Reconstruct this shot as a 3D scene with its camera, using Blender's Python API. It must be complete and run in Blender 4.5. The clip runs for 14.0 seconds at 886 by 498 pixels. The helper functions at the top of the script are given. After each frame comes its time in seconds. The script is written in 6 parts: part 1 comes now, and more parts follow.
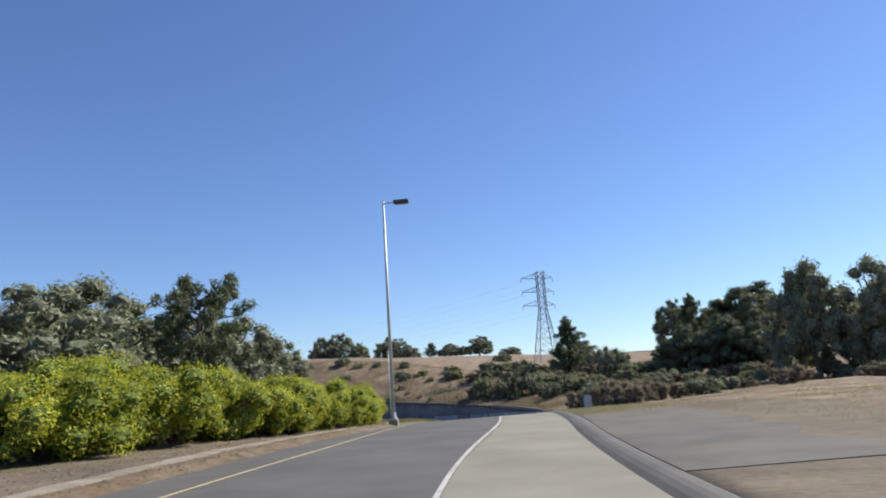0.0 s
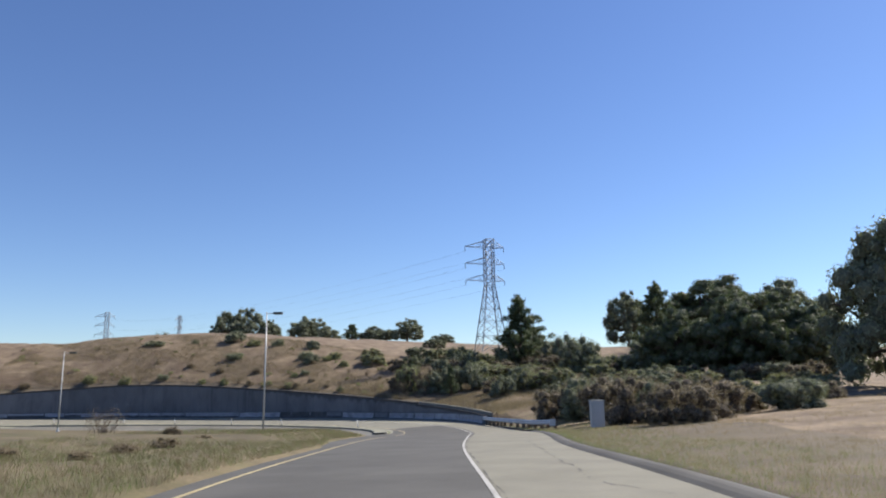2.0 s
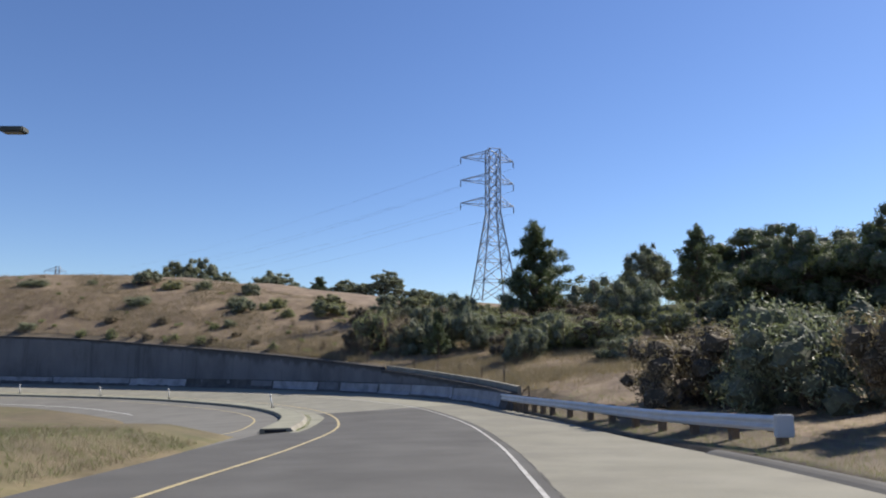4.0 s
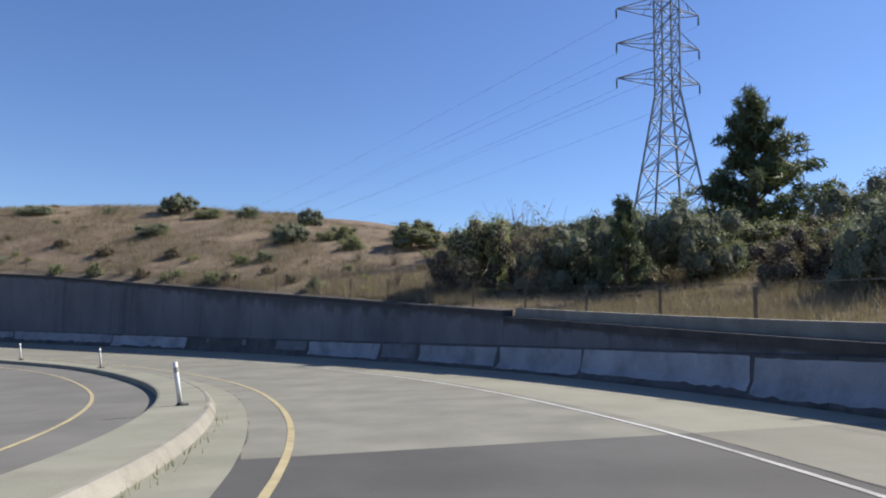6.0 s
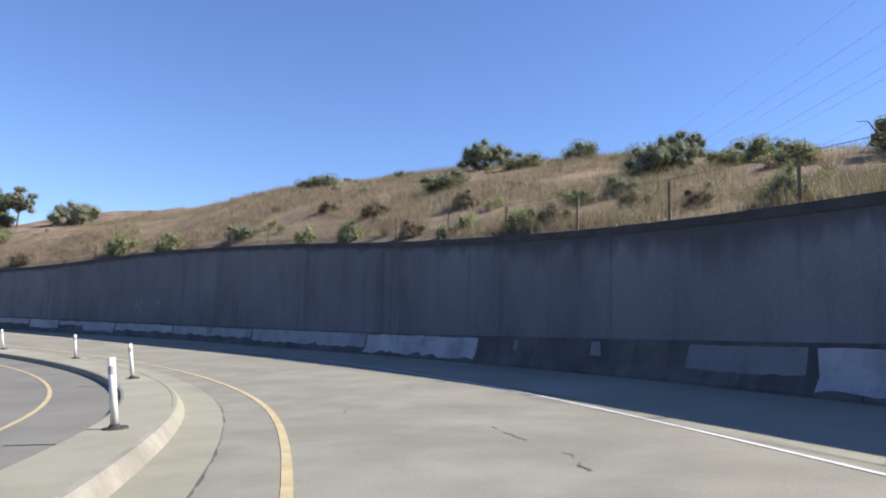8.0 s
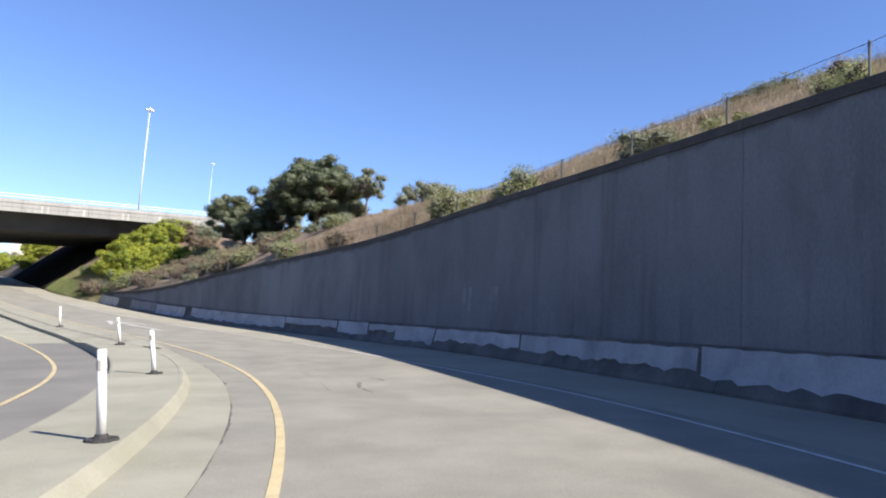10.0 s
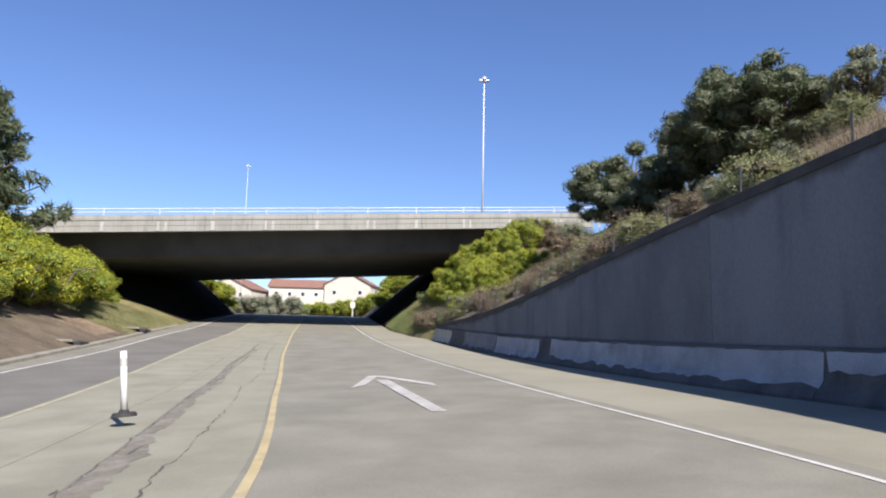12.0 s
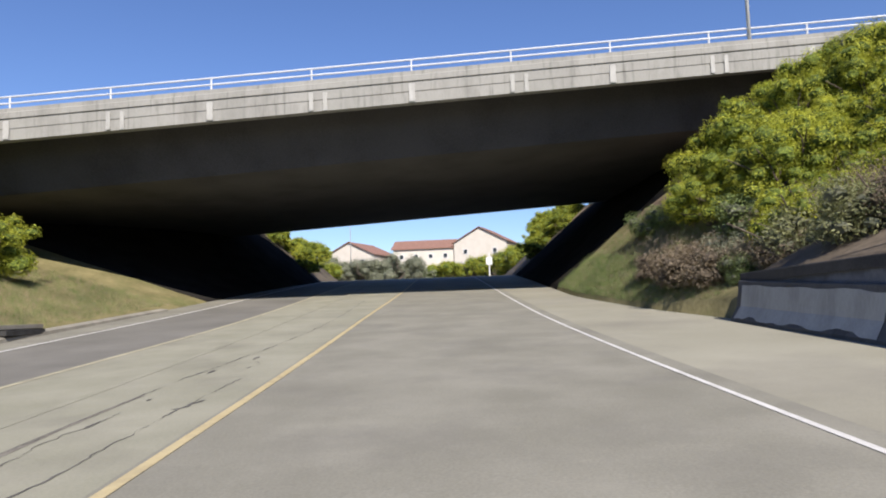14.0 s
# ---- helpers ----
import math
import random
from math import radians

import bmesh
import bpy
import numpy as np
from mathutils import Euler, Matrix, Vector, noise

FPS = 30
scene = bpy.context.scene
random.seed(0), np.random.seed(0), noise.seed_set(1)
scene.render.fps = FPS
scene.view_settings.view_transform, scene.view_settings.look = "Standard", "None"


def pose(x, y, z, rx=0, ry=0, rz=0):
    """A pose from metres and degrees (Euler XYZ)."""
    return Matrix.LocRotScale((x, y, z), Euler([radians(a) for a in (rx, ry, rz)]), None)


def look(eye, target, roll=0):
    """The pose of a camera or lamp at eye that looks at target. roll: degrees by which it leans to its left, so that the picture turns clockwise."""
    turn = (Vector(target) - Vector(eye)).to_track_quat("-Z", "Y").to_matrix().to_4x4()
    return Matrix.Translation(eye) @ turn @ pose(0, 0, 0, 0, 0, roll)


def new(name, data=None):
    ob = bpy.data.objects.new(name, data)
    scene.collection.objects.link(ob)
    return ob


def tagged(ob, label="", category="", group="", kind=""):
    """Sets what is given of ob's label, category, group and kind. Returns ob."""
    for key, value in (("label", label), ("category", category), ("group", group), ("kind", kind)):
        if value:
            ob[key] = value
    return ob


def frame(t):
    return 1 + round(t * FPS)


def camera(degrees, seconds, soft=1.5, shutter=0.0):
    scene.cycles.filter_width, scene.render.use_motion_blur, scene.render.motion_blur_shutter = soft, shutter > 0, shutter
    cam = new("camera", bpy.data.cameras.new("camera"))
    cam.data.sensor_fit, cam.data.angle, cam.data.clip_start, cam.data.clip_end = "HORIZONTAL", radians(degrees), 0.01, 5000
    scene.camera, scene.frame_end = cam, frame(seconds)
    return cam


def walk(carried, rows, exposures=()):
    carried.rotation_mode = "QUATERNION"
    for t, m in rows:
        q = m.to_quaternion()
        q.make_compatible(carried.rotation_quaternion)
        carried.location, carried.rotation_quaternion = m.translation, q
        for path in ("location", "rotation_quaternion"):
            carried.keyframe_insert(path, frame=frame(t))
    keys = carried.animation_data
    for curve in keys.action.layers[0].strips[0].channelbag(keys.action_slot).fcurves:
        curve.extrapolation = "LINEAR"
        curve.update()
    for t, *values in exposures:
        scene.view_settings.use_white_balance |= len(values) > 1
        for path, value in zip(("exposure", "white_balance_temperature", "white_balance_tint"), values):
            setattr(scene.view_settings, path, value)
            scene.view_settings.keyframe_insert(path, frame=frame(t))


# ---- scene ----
cam = camera(64.1, 14.0, soft=2.0)
PATH = [
    (0, (8.528, -19.78, -0.99), (8.456, -17.825, -0.573), -3.8),
    (0.5, (8.192, -12.401, -0.80), (8.199, -10.442, -0.398), -3.2),
    (1, (8.163, -4.349, -0.728), (8.231, -2.393, -0.317), -1.9),
    (1.5, (8.277, 3.439, -0.665), (8.361, 5.399, -0.278), -0.3),
    (2, (8.464, 11.336, -0.702), (8.577, 13.295, -0.316), -0.9),
    (2.5, (8.825, 18.896, -0.798), (8.967, 20.86, -0.446), -1.7),
    (2.7, (8.994, 22.084, -0.852), (9.146, 24.047, -0.503), -1.2),
    (3.4, (9.759, 34.398, -1.248), (9.925, 36.363, -0.918), -0.0),
    (4.1, (10.519, 47.437, -1.853), (10.666, 49.408, -1.549), 0.2),
    (4.8, (10.742, 59.127, -2.453), (10.832, 61.106, -2.173), -0.9),
    (5, (10.656, 62.022, -2.602), (10.723, 64.002, -2.328), -1.6),
    (5.5, (10.31, 68.95, -2.943), (10.294, 70.932, -2.679), 0.3),
    (6, (9.631, 76.031, -3.165), (9.484, 78.012, -2.931), 1.3),
    (6.5, (8.488, 82.373, -3.318), (8.154, 84.334, -3.11), 1.3),
    (7, (6.761, 88.572, -3.427), (6.216, 90.487, -3.239), 2.4),
    (7.5, (4.071, 94.484, -3.611), (3.322, 96.329, -3.431), 2.0),
    (8, (0.562, 100.165, -3.764), (-0.448, 101.875, -3.525), 1.8),
    (8.2, (-0.924, 102.182, -3.808), (-2.024, 103.833, -3.558), 1.4),
    (8.9, (-6.261, 108.197, -3.866), (-7.646, 109.616, -3.607), 1.6),
    (9.6, (-12.21, 112.799, -3.832), (-13.829, 113.948, -3.591), 3.0),
    (10.3, (-19.545, 116.391, -3.814), (-21.346, 117.228, -3.583), 4.0),
    (10.5, (-21.968, 117.271, -3.822), (-23.811, 118.01, -3.589), 4.1),
    (11, (-28.37, 118.996, -3.813), (-30.293, 119.487, -3.569), 4.0),
    (11.5, (-34.48, 119.88, -3.77), (-36.45, 120.123, -3.529), 3.4),
    (12, (-40.984, 120.24, -3.622), (-42.965, 120.23, -3.347), 1.3),
    (12.5, (-47.403, 119.749, -3.487), (-49.376, 119.568, -3.213), 0.3),
    (13, (-54.021, 118.696, -3.304), (-55.978, 118.382, -3.035), -3.7),
    (13.5, (-60.200, 117.590, -3.117), (-62.152, 117.225, -2.876), -2.1),
    (14, (-67.280, 116.440, -2.801), (-69.237, 116.064, -2.634), -1.9),
]
walk(cam, [(t, look(eye, target, roll)) for t, eye, target, roll in PATH],
     [(t, stops, 6600 if t < 5.5 else 6450, 12 if t < 7 else 14 if t < 9 else 16) for t, stops in ((0.0, 0.75), (2.7, 0.68), (5.0, 0.64), (6.0, 0.7), (7.5, 1.0), (8.2, 1.15), (10.3, 1.22), (11.5, 1.02), (12.0, 0.86), (12.5, 0.78), (14.0, 0.7))])

# ---- light ----
SUN_AZ, SUN_EL = radians(62), radians(42)
world = bpy.data.worlds.new("sky")
scene.world = world
world.use_nodes = True
wnt = world.node_tree
sky = wnt.nodes.new("ShaderNodeTexSky")
sky.sky_type = "NISHITA"
sky.sun_disc = False
sky.sun_elevation = SUN_EL
sky.sun_rotation = SUN_AZ
sky.air_density = 1.0
sky.dust_density = 0.1
sky.ozone_density = 6.0
wnt.nodes["Background"].inputs[1].default_value = 0.088
sat = wnt.nodes.new("ShaderNodeHueSaturation")
sat.inputs["Saturation"].default_value = 1.06
sat.inputs["Hue"].default_value = 0.508
wnt.links.new(sky.outputs[0], sat.inputs["Color"])
wnt.links.new(sat.outputs[0], wnt.nodes["Background"].inputs[0])
sun = new("sun", bpy.data.lights.new("sun", "SUN"))
sun.data.energy = 5.0
sun.data.angle = radians(0.55)
sun.data.color = (1.0, 0.94, 0.82)
sun_dir = Vector((math.sin(SUN_AZ) * math.cos(SUN_EL), math.cos(SUN_AZ) * math.cos(SUN_EL), math.sin(SUN_EL)))
sun.matrix_world = look(sun_dir * 300, (0, 0, 0))


# ---- materials ----
def material(name, dark, light, scale=1.0, rough=0.85, bump=0.3, fine=40.0, stretch=(1, 1, 1), stain=None, stain_scale=0.25,
             stain_amount=0.5, spread=(0.35, 0.65), metal=0.0, island=0.0, spec=0.3, streak=None, streak_amount=0.6, streak_scale=2.2, piece=0.0):
    """A surface with two scales of variation, in metres: broad mottling between two colours, fine grain, and stains."""
    m = bpy.data.materials.new(name)
    m.use_nodes = True
    nt = m.node_tree
    n, l = nt.nodes, nt.links
    b = n["Principled BSDF"]
    geo = n.new("ShaderNodeNewGeometry")
    mp = n.new("ShaderNodeMapping")
    mp.inputs["Scale"].default_value = stretch
    l.new(geo.outputs["Position"], mp.inputs["Vector"])
    broad = n.new("ShaderNodeTexNoise")
    broad.inputs["Scale"].default_value = scale
    broad.inputs["Detail"].default_value = 6
    grain = n.new("ShaderNodeTexNoise")
    grain.inputs["Scale"].default_value = fine
    grain.inputs["Detail"].default_value = 3
    l.new(mp.outputs[0], broad.inputs["Vector"])
    l.new(mp.outputs[0], grain.inputs["Vector"])
    mixf = n.new("ShaderNodeMath")
    mixf.operation = "MULTIPLY_ADD"
    mixf.inputs[1].default_value = 0.4
    l.new(grain.outputs[0], mixf.inputs[0])
    sc = n.new("ShaderNodeMath")
    sc.operation = "MULTIPLY"
    sc.inputs[1].default_value = 0.6
    l.new(broad.outputs[0], sc.inputs[0])
    l.new(sc.outputs[0], mixf.inputs[2])
    ramp = n.new("ShaderNodeValToRGB")
    ramp.color_ramp.elements[0].position, ramp.color_ramp.elements[1].position = spread
    ramp.color_ramp.elements[0].color = (*dark, 1)
    ramp.color_ramp.elements[1].color = (*light, 1)
    l.new(mixf.outputs[0], ramp.inputs[0])
    colour = ramp.outputs[0]
    if stain:
        st = n.new("ShaderNodeTexNoise")
        st.inputs["Scale"].default_value = stain_scale
        st.inputs["Detail"].default_value = 7
        st.inputs["Roughness"].default_value = 0.65
        l.new(mp.outputs[0], st.inputs["Vector"])
        r2 = n.new("ShaderNodeMapRange")
        r2.inputs[1].default_value, r2.inputs[2].default_value = 0.48, 0.72
        r2.inputs[3].default_value, r2.inputs[4].default_value = 0.0, stain_amount
        l.new(st.outputs[0], r2.inputs[0])
        mx = n.new("ShaderNodeMix")
        mx.data_type = "RGBA"
        l.new(r2.outputs[0], mx.inputs[0])
        l.new(colour, mx.inputs[6])
        mx.inputs[7].default_value = (*stain, 1)
        colour = mx.outputs[2]
    if streak:
        mp2 = n.new("ShaderNodeMapping")
        mp2.inputs["Scale"].default_value = (1, 1, 0.07)
        l.new(geo.outputs["Position"], mp2.inputs["Vector"])
        dn = n.new("ShaderNodeTexNoise")
        dn.inputs["Scale"].default_value = streak_scale
        dn.inputs["Detail"].default_value = 4
        l.new(mp2.outputs[0], dn.inputs["Vector"])
        r3 = n.new("ShaderNodeMapRange")
        r3.inputs[1].default_value, r3.inputs[2].default_value = 0.56, 0.74
        r3.inputs[3].default_value, r3.inputs[4].default_value = 0.0, streak_amount
        l.new(dn.outputs[0], r3.inputs[0])
        mx2 = n.new("ShaderNodeMix")
        mx2.data_type = "RGBA"
        l.new(r3.outputs[0], mx2.inputs[0])
        l.new(colour, mx2.inputs[6])
        mx2.inputs[7].default_value = (*streak, 1)
        colour = mx2.outputs[2]
    if piece:
        info = n.new("ShaderNodeObjectInfo")
        pv = n.new("ShaderNodeHueSaturation")
        pr = n.new("ShaderNodeMapRange")
        pr.inputs[3].default_value, pr.inputs[4].default_value = 1 - piece, 1 + piece
        l.new(info.outputs["Random"], pr.inputs[0])
        l.new(pr.outputs[0], pv.inputs["Value"])
        l.new(colour, pv.inputs["Color"])
        colour = pv.outputs[0]
    if island:
        hv = n.new("ShaderNodeHueSaturation")
        rr = n.new("ShaderNodeMapRange")
        rr.inputs[3].default_value, rr.inputs[4].default_value = 1 - island, 1 + island
        l.new(geo.outputs["Random Per Island"], rr.inputs[0])
        l.new(rr.outputs[0], hv.inputs["Value"])
        l.new(colour, hv.inputs["Color"])
        colour = hv.outputs[0]
    l.new(colour, b.inputs["Base Color"])
    b.inputs["Roughness"].default_value = rough
    b.inputs["Metallic"].default_value = metal
    b.inputs["Specular IOR Level"].default_value = spec
    if bump:
        bp = n.new("ShaderNodeBump")
        bp.inputs["Strength"].default_value = bump
        bp.inputs["Distance"].default_value = 0.02
        l.new(mixf.outputs[0], bp.inputs["Height"])
        l.new(bp.outputs[0], b.inputs["Normal"])
    return m


def leaf_material(name, dark, light, through_it=0.15):
    """Leaves: colour differs from leaf to leaf, and some light passes through."""
    m = material(name, dark, light, 0.7, 0.6, 0, 6, island=0.35)
    nt = m.node_tree
    b = nt.nodes["Principled BSDF"]
    tr = nt.nodes.new("ShaderNodeBsdfTranslucent")
    tr.inputs[0].default_value = (light[0] * 1.3, light[1] * 1.4, light[2], 1)
    mx = nt.nodes.new("ShaderNodeMixShader")
    mx.inputs[0].default_value = through_it
    nt.links.new(b.outputs[0], mx.inputs[1])
    nt.links.new(tr.outputs[0], mx.inputs[2])
    nt.links.new(mx.outputs[0], nt.nodes["Material Output"].inputs[0])
    return m


M_ASPHALT = material("asphalt", (0.0657, 0.0636, 0.0596), (0.0995, 0.0967, 0.0904), 0.5, 0.85, 0.25, 60, stain=(0.113, 0.112, 0.106), stain_amount=0.35)
M_LANE = material("pale_concrete_lane", (0.167, 0.163, 0.133), (0.224, 0.218, 0.182), 0.9, 0.85, 0.4, 45, stain=(0.13, 0.126, 0.111), stain_scale=0.7, stain_amount=0.5, spread=(0.38, 0.62))
M_SHOULDER = material("concrete_shoulder", (0.212, 0.205, 0.158), (0.281, 0.273, 0.219), 0.4, 0.85, 0.2, 50, stain=(0.149, 0.14, 0.124), stain_scale=0.3, stain_amount=0.5)
M_KERB = material("kerb_concrete", (0.194, 0.183, 0.153), (0.281, 0.266, 0.227), 1.2, 0.85, 0.4, 40, stain=(0.122, 0.112, 0.0878), stain_scale=1.3, stain_amount=0.6)
M_CRACK = material("tar_crack", (0.055, 0.054, 0.051), (0.12, 0.115, 0.105), 4, 0.9, 0.2)
M_WALL = material("retaining_concrete", (0.105, 0.114, 0.13), (0.162, 0.17, 0.19), 0.4, 0.9, 0.25, 25, stretch=(1, 1, 0.5), stain=(0.0527, 0.0547, 0.0614), stain_scale=0.45, stain_amount=0.5, streak=(0.0432, 0.0451, 0.0509), streak_amount=0.36, piece=0.09)
M_COPING = material("wall_coping", (0.035, 0.035, 0.036), (0.075, 0.072, 0.07), 1.5, 0.9, 0.3, 30)
M_BARRIER = material("barrier_concrete", (0.0648, 0.0648, 0.0662), (0.119, 0.117, 0.115), 0.9, 0.9, 0.3, 30, stain=(0.0432, 0.0432, 0.0446), stain_scale=0.6, stain_amount=0.8, streak=(0.036, 0.036, 0.0374), streak_amount=0.6)
M_PATCH = material("barrier_patch_paint", (0.22, 0.235, 0.265), (0.33, 0.35, 0.385), 1.0, 0.8, 0.1, 30, stain=(0.13, 0.135, 0.15), stain_scale=0.9, stain_amount=0.8, piece=0.1)
M_MEDIAN = material("pale_median_concrete", (0.2, 0.199, 0.15), (0.27, 0.265, 0.21), 0.9, 0.85, 0.3, 45, stain=(0.15, 0.143, 0.12), stain_scale=0.7, stain_amount=0.5)
M_SHOULDER_OLD = material("old_concrete_shoulder", (0.165, 0.158, 0.126), (0.222, 0.214, 0.174), 0.6, 0.85, 0.3, 50, stain=(0.122, 0.114, 0.098), stain_scale=0.4, stain_amount=0.55)
M_VERGE = material("verge_turf", (0.075, 0.062, 0.038), (0.155, 0.125, 0.078), 0.7, 0.95, 1.0, 8, stain=(0.075, 0.085, 0.032), stain_scale=0.12, stain_amount=0.9)
M_PATCH_OLD = material("older_cover_paint", (0.135, 0.142, 0.158), (0.20, 0.21, 0.23), 1.0, 0.85, 0.1, 30, stain=(0.085, 0.088, 0.095), stain_scale=0.9, stain_amount=0.8, piece=0.1)
M_GHOST = material("scrubbed_concrete", (0.133, 0.145, 0.164), (0.198, 0.209, 0.232), 0.8, 0.9, 0.2, 25, stain=(0.0989, 0.105, 0.118), stain_scale=1.4, stain_amount=0.9)
M_WORN = material("worn_asphalt", (0.120, 0.117, 0.104), (0.172, 0.167, 0.150), 0.5, 0.85, 0.3, 60, stain=(0.10, 0.097, 0.088), stain_scale=0.6, stain_amount=0.5)
M_SILT = material("gutter_silt", (0.117, 0.107, 0.0877), (0.197, 0.185, 0.156), 2.5, 0.95, 0.5, 30, stain=(0.267, 0.256, 0.224), stain_scale=3.0, stain_amount=0.7)
M_WHITE = material("white_line_paint", (0.324, 0.32, 0.302), (0.475, 0.468, 0.446), 3, 0.7, 0.1, 50, stain=(0.173, 0.166, 0.148), stain_scale=2.2, stain_amount=0.9)
M_WHITE2 = material("fresh_white_line_paint", (0.446, 0.446, 0.432), (0.562, 0.562, 0.54), 3, 0.7, 0.1, 50, stain=(0.288, 0.281, 0.259), stain_scale=2.2, stain_amount=0.6)
M_YELLOW = material("yellow_line_paint", (0.36, 0.295, 0.158), (0.439, 0.374, 0.223), 3, 0.7, 0.1, 50, stain=(0.259, 0.223, 0.144), stain_scale=2.5, stain_amount=0.8)
M_FAINT = material("faded_yellow_line_paint", (0.275, 0.258, 0.181), (0.435, 0.399, 0.275), 3, 0.75, 0.1, 50, stain=(0.232, 0.22, 0.181), stain_scale=2.0, stain_amount=0.9)
M_DIRT = material("dry_ground", (0.0713, 0.0562, 0.0411), (0.158, 0.127, 0.0911), 0.8, 0.95, 0.9, 9, stain=(0.0792, 0.0752, 0.0396), stain_scale=0.09, stain_amount=0.5)
M_GRASS = material("dry_hill_grass", (0.0938, 0.0675, 0.0488), (0.263, 0.203, 0.14), 0.5, 0.95, 1.0, 4, stain=(0.0938, 0.0625, 0.0475), stain_scale=0.33, stain_amount=0.9)
M_BANK = material("bank_turf", (0.115, 0.105, 0.045), (0.235, 0.205, 0.10), 0.9, 0.95, 1.0, 8, stain=(0.085, 0.105, 0.032), stain_scale=0.6, stain_amount=0.8)
M_STRAW = leaf_material("straw", (0.163, 0.124, 0.085), (0.338, 0.269, 0.188), 0.25)
M_BRIDGE = material("bridge_concrete", (0.244, 0.244, 0.223), (0.302, 0.3, 0.277), 0.6, 0.9, 0.2, 30, stretch=(1, 1, 0.3), stain=(0.109, 0.107, 0.0966), stain_scale=1.2, stain_amount=0.5, streak=(0.084, 0.084, 0.0756), streak_amount=0.55, streak_scale=7.0)
M_PALE = material("pale_cast_concrete", (0.33, 0.33, 0.31), (0.42, 0.42, 0.40), 1.5, 0.9, 0.2, 30, stretch=(1, 1, 0.3), stain=(0.2, 0.2, 0.18), stain_scale=2.0, stain_amount=0.6)
# bridge concrete darkened in colour to stand for the shade underneath
M_SOFFIT_SHADE = material("shaded_soffit_concrete", (0.05, 0.048, 0.047), (0.09, 0.087, 0.085), 0.5, 0.9, 0.2, 20, stain=(0.06, 0.058, 0.056), stain_amount=0.6)
M_STEEL = material("galvanised_steel", (0.50, 0.52, 0.54), (0.64, 0.66, 0.68), 2, 0.5, 0.05, 40, metal=0.15)
M_POLE = material("grey_painted_pole", (0.38, 0.40, 0.41), (0.5, 0.52, 0.53), 1.5, 0.5, 0.05, 30, metal=0.25)
M_LATTICE = material("weathered_tower_steel", (0.22, 0.24, 0.27), (0.32, 0.34, 0.37), 1, 0.6, 0.05, 20, metal=0.3)
M_WOOD = material("weathered_post_wood", (0.10, 0.075, 0.055), (0.2, 0.155, 0.115), 3, 0.9, 0.4, 30, stretch=(1, 1, 0.2))
M_POST = material("white_plastic", (0.612, 0.612, 0.595), (0.697, 0.697, 0.68), 3, 0.5, 0.05, 30, stain=(0.383, 0.365, 0.34), stain_scale=6, stain_amount=0.5)
M_RUBBER = material("black_rubber", (0.02, 0.02, 0.02), (0.045, 0.045, 0.045), 5, 0.8, 0.1)
M_FENCE = material("fence_steel", (0.055, 0.06, 0.06), (0.10, 0.105, 0.105), 3, 0.6, 0.05, metal=0.4)
M_RUST = material("rusty_iron", (0.0405, 0.0248, 0.018), (0.0768, 0.0495, 0.036), 6, 0.8, 0.3)
M_BARK = material("bark", (0.07, 0.055, 0.045), (0.16, 0.125, 0.10), 3, 0.95, 0.6, 20, stretch=(1, 1, 0.3))
M_DUST = material("dusty_asphalt", (0.0576, 0.0553, 0.0518), (0.115, 0.108, 0.0968), 0.6, 0.9, 0.4, 30, stain=(0.126, 0.11, 0.0864), stain_scale=0.4, stain_amount=0.7)
M_GRAVEL = material("pale_gravel", (0.158, 0.137, 0.104), (0.259, 0.23, 0.184), 1.5, 0.95, 0.8, 14, stain=(0.101, 0.0828, 0.0612), stain_scale=0.9, stain_amount=0.8)
M_LITTER = material("leaf_grit", (0.072, 0.0518, 0.0324), (0.137, 0.101, 0.0648), 2.5, 0.95, 0.9, 16, stain=(0.173, 0.144, 0.108), stain_scale=1.2, stain_amount=0.6)
# ground under the bridge, with its shade put into the colour
M_SLOPE_SHADE = material("under_bridge_shade", (0.018, 0.0168, 0.0156), (0.033, 0.0312, 0.0288), 0.8, 0.95, 0.5, 15, spec=0.0)
M_STUCCO = material("cream_stucco", (0.495, 0.465, 0.405), (0.562, 0.532, 0.473), 0.8, 0.9, 0.1, 20)
M_ROOF = material("clay_tile_roof", (0.176, 0.096, 0.072), (0.264, 0.152, 0.116), 1.5, 0.85, 0.3, 12)
M_GLASS = material("dark_window_glass", (0.02, 0.025, 0.03), (0.04, 0.045, 0.05), 1, 0.1, 0, spec=0.5)
M_SIGN = material("white_sign_enamel", (0.612, 0.612, 0.595), (0.68, 0.68, 0.663), 2, 0.5, 0.02)
M_LAMP = material("dark_lamp_housing", (0.05, 0.055, 0.05), (0.09, 0.095, 0.085), 2, 0.5, 0.05)
M_BOX = material("grey_cabinet_paint", (0.42, 0.44, 0.44), (0.5, 0.52, 0.52), 1, 0.5, 0.05)

L_LIME = leaf_material("bright_green_leaves", (0.11, 0.155, 0.02), (0.43, 0.43, 0.05), 0.28)
L_GREEN = leaf_material("green_leaves", (0.075, 0.112, 0.0405), (0.18, 0.225, 0.075), 0.2)
L_OLIVE = leaf_material("olive_leaves", (0.105, 0.117, 0.0554), (0.265, 0.271, 0.13), 0.2)
L_SAGE = leaf_material("sage_leaves", (0.135, 0.15, 0.075), (0.32, 0.34, 0.17), 0.2)
L_DARK = leaf_material("dark_leaves", (0.0943, 0.106, 0.0754), (0.224, 0.242, 0.156), 0.2)
L_PINE = leaf_material("pine_needles", (0.042, 0.058, 0.032), (0.115, 0.14, 0.072), 0.18)
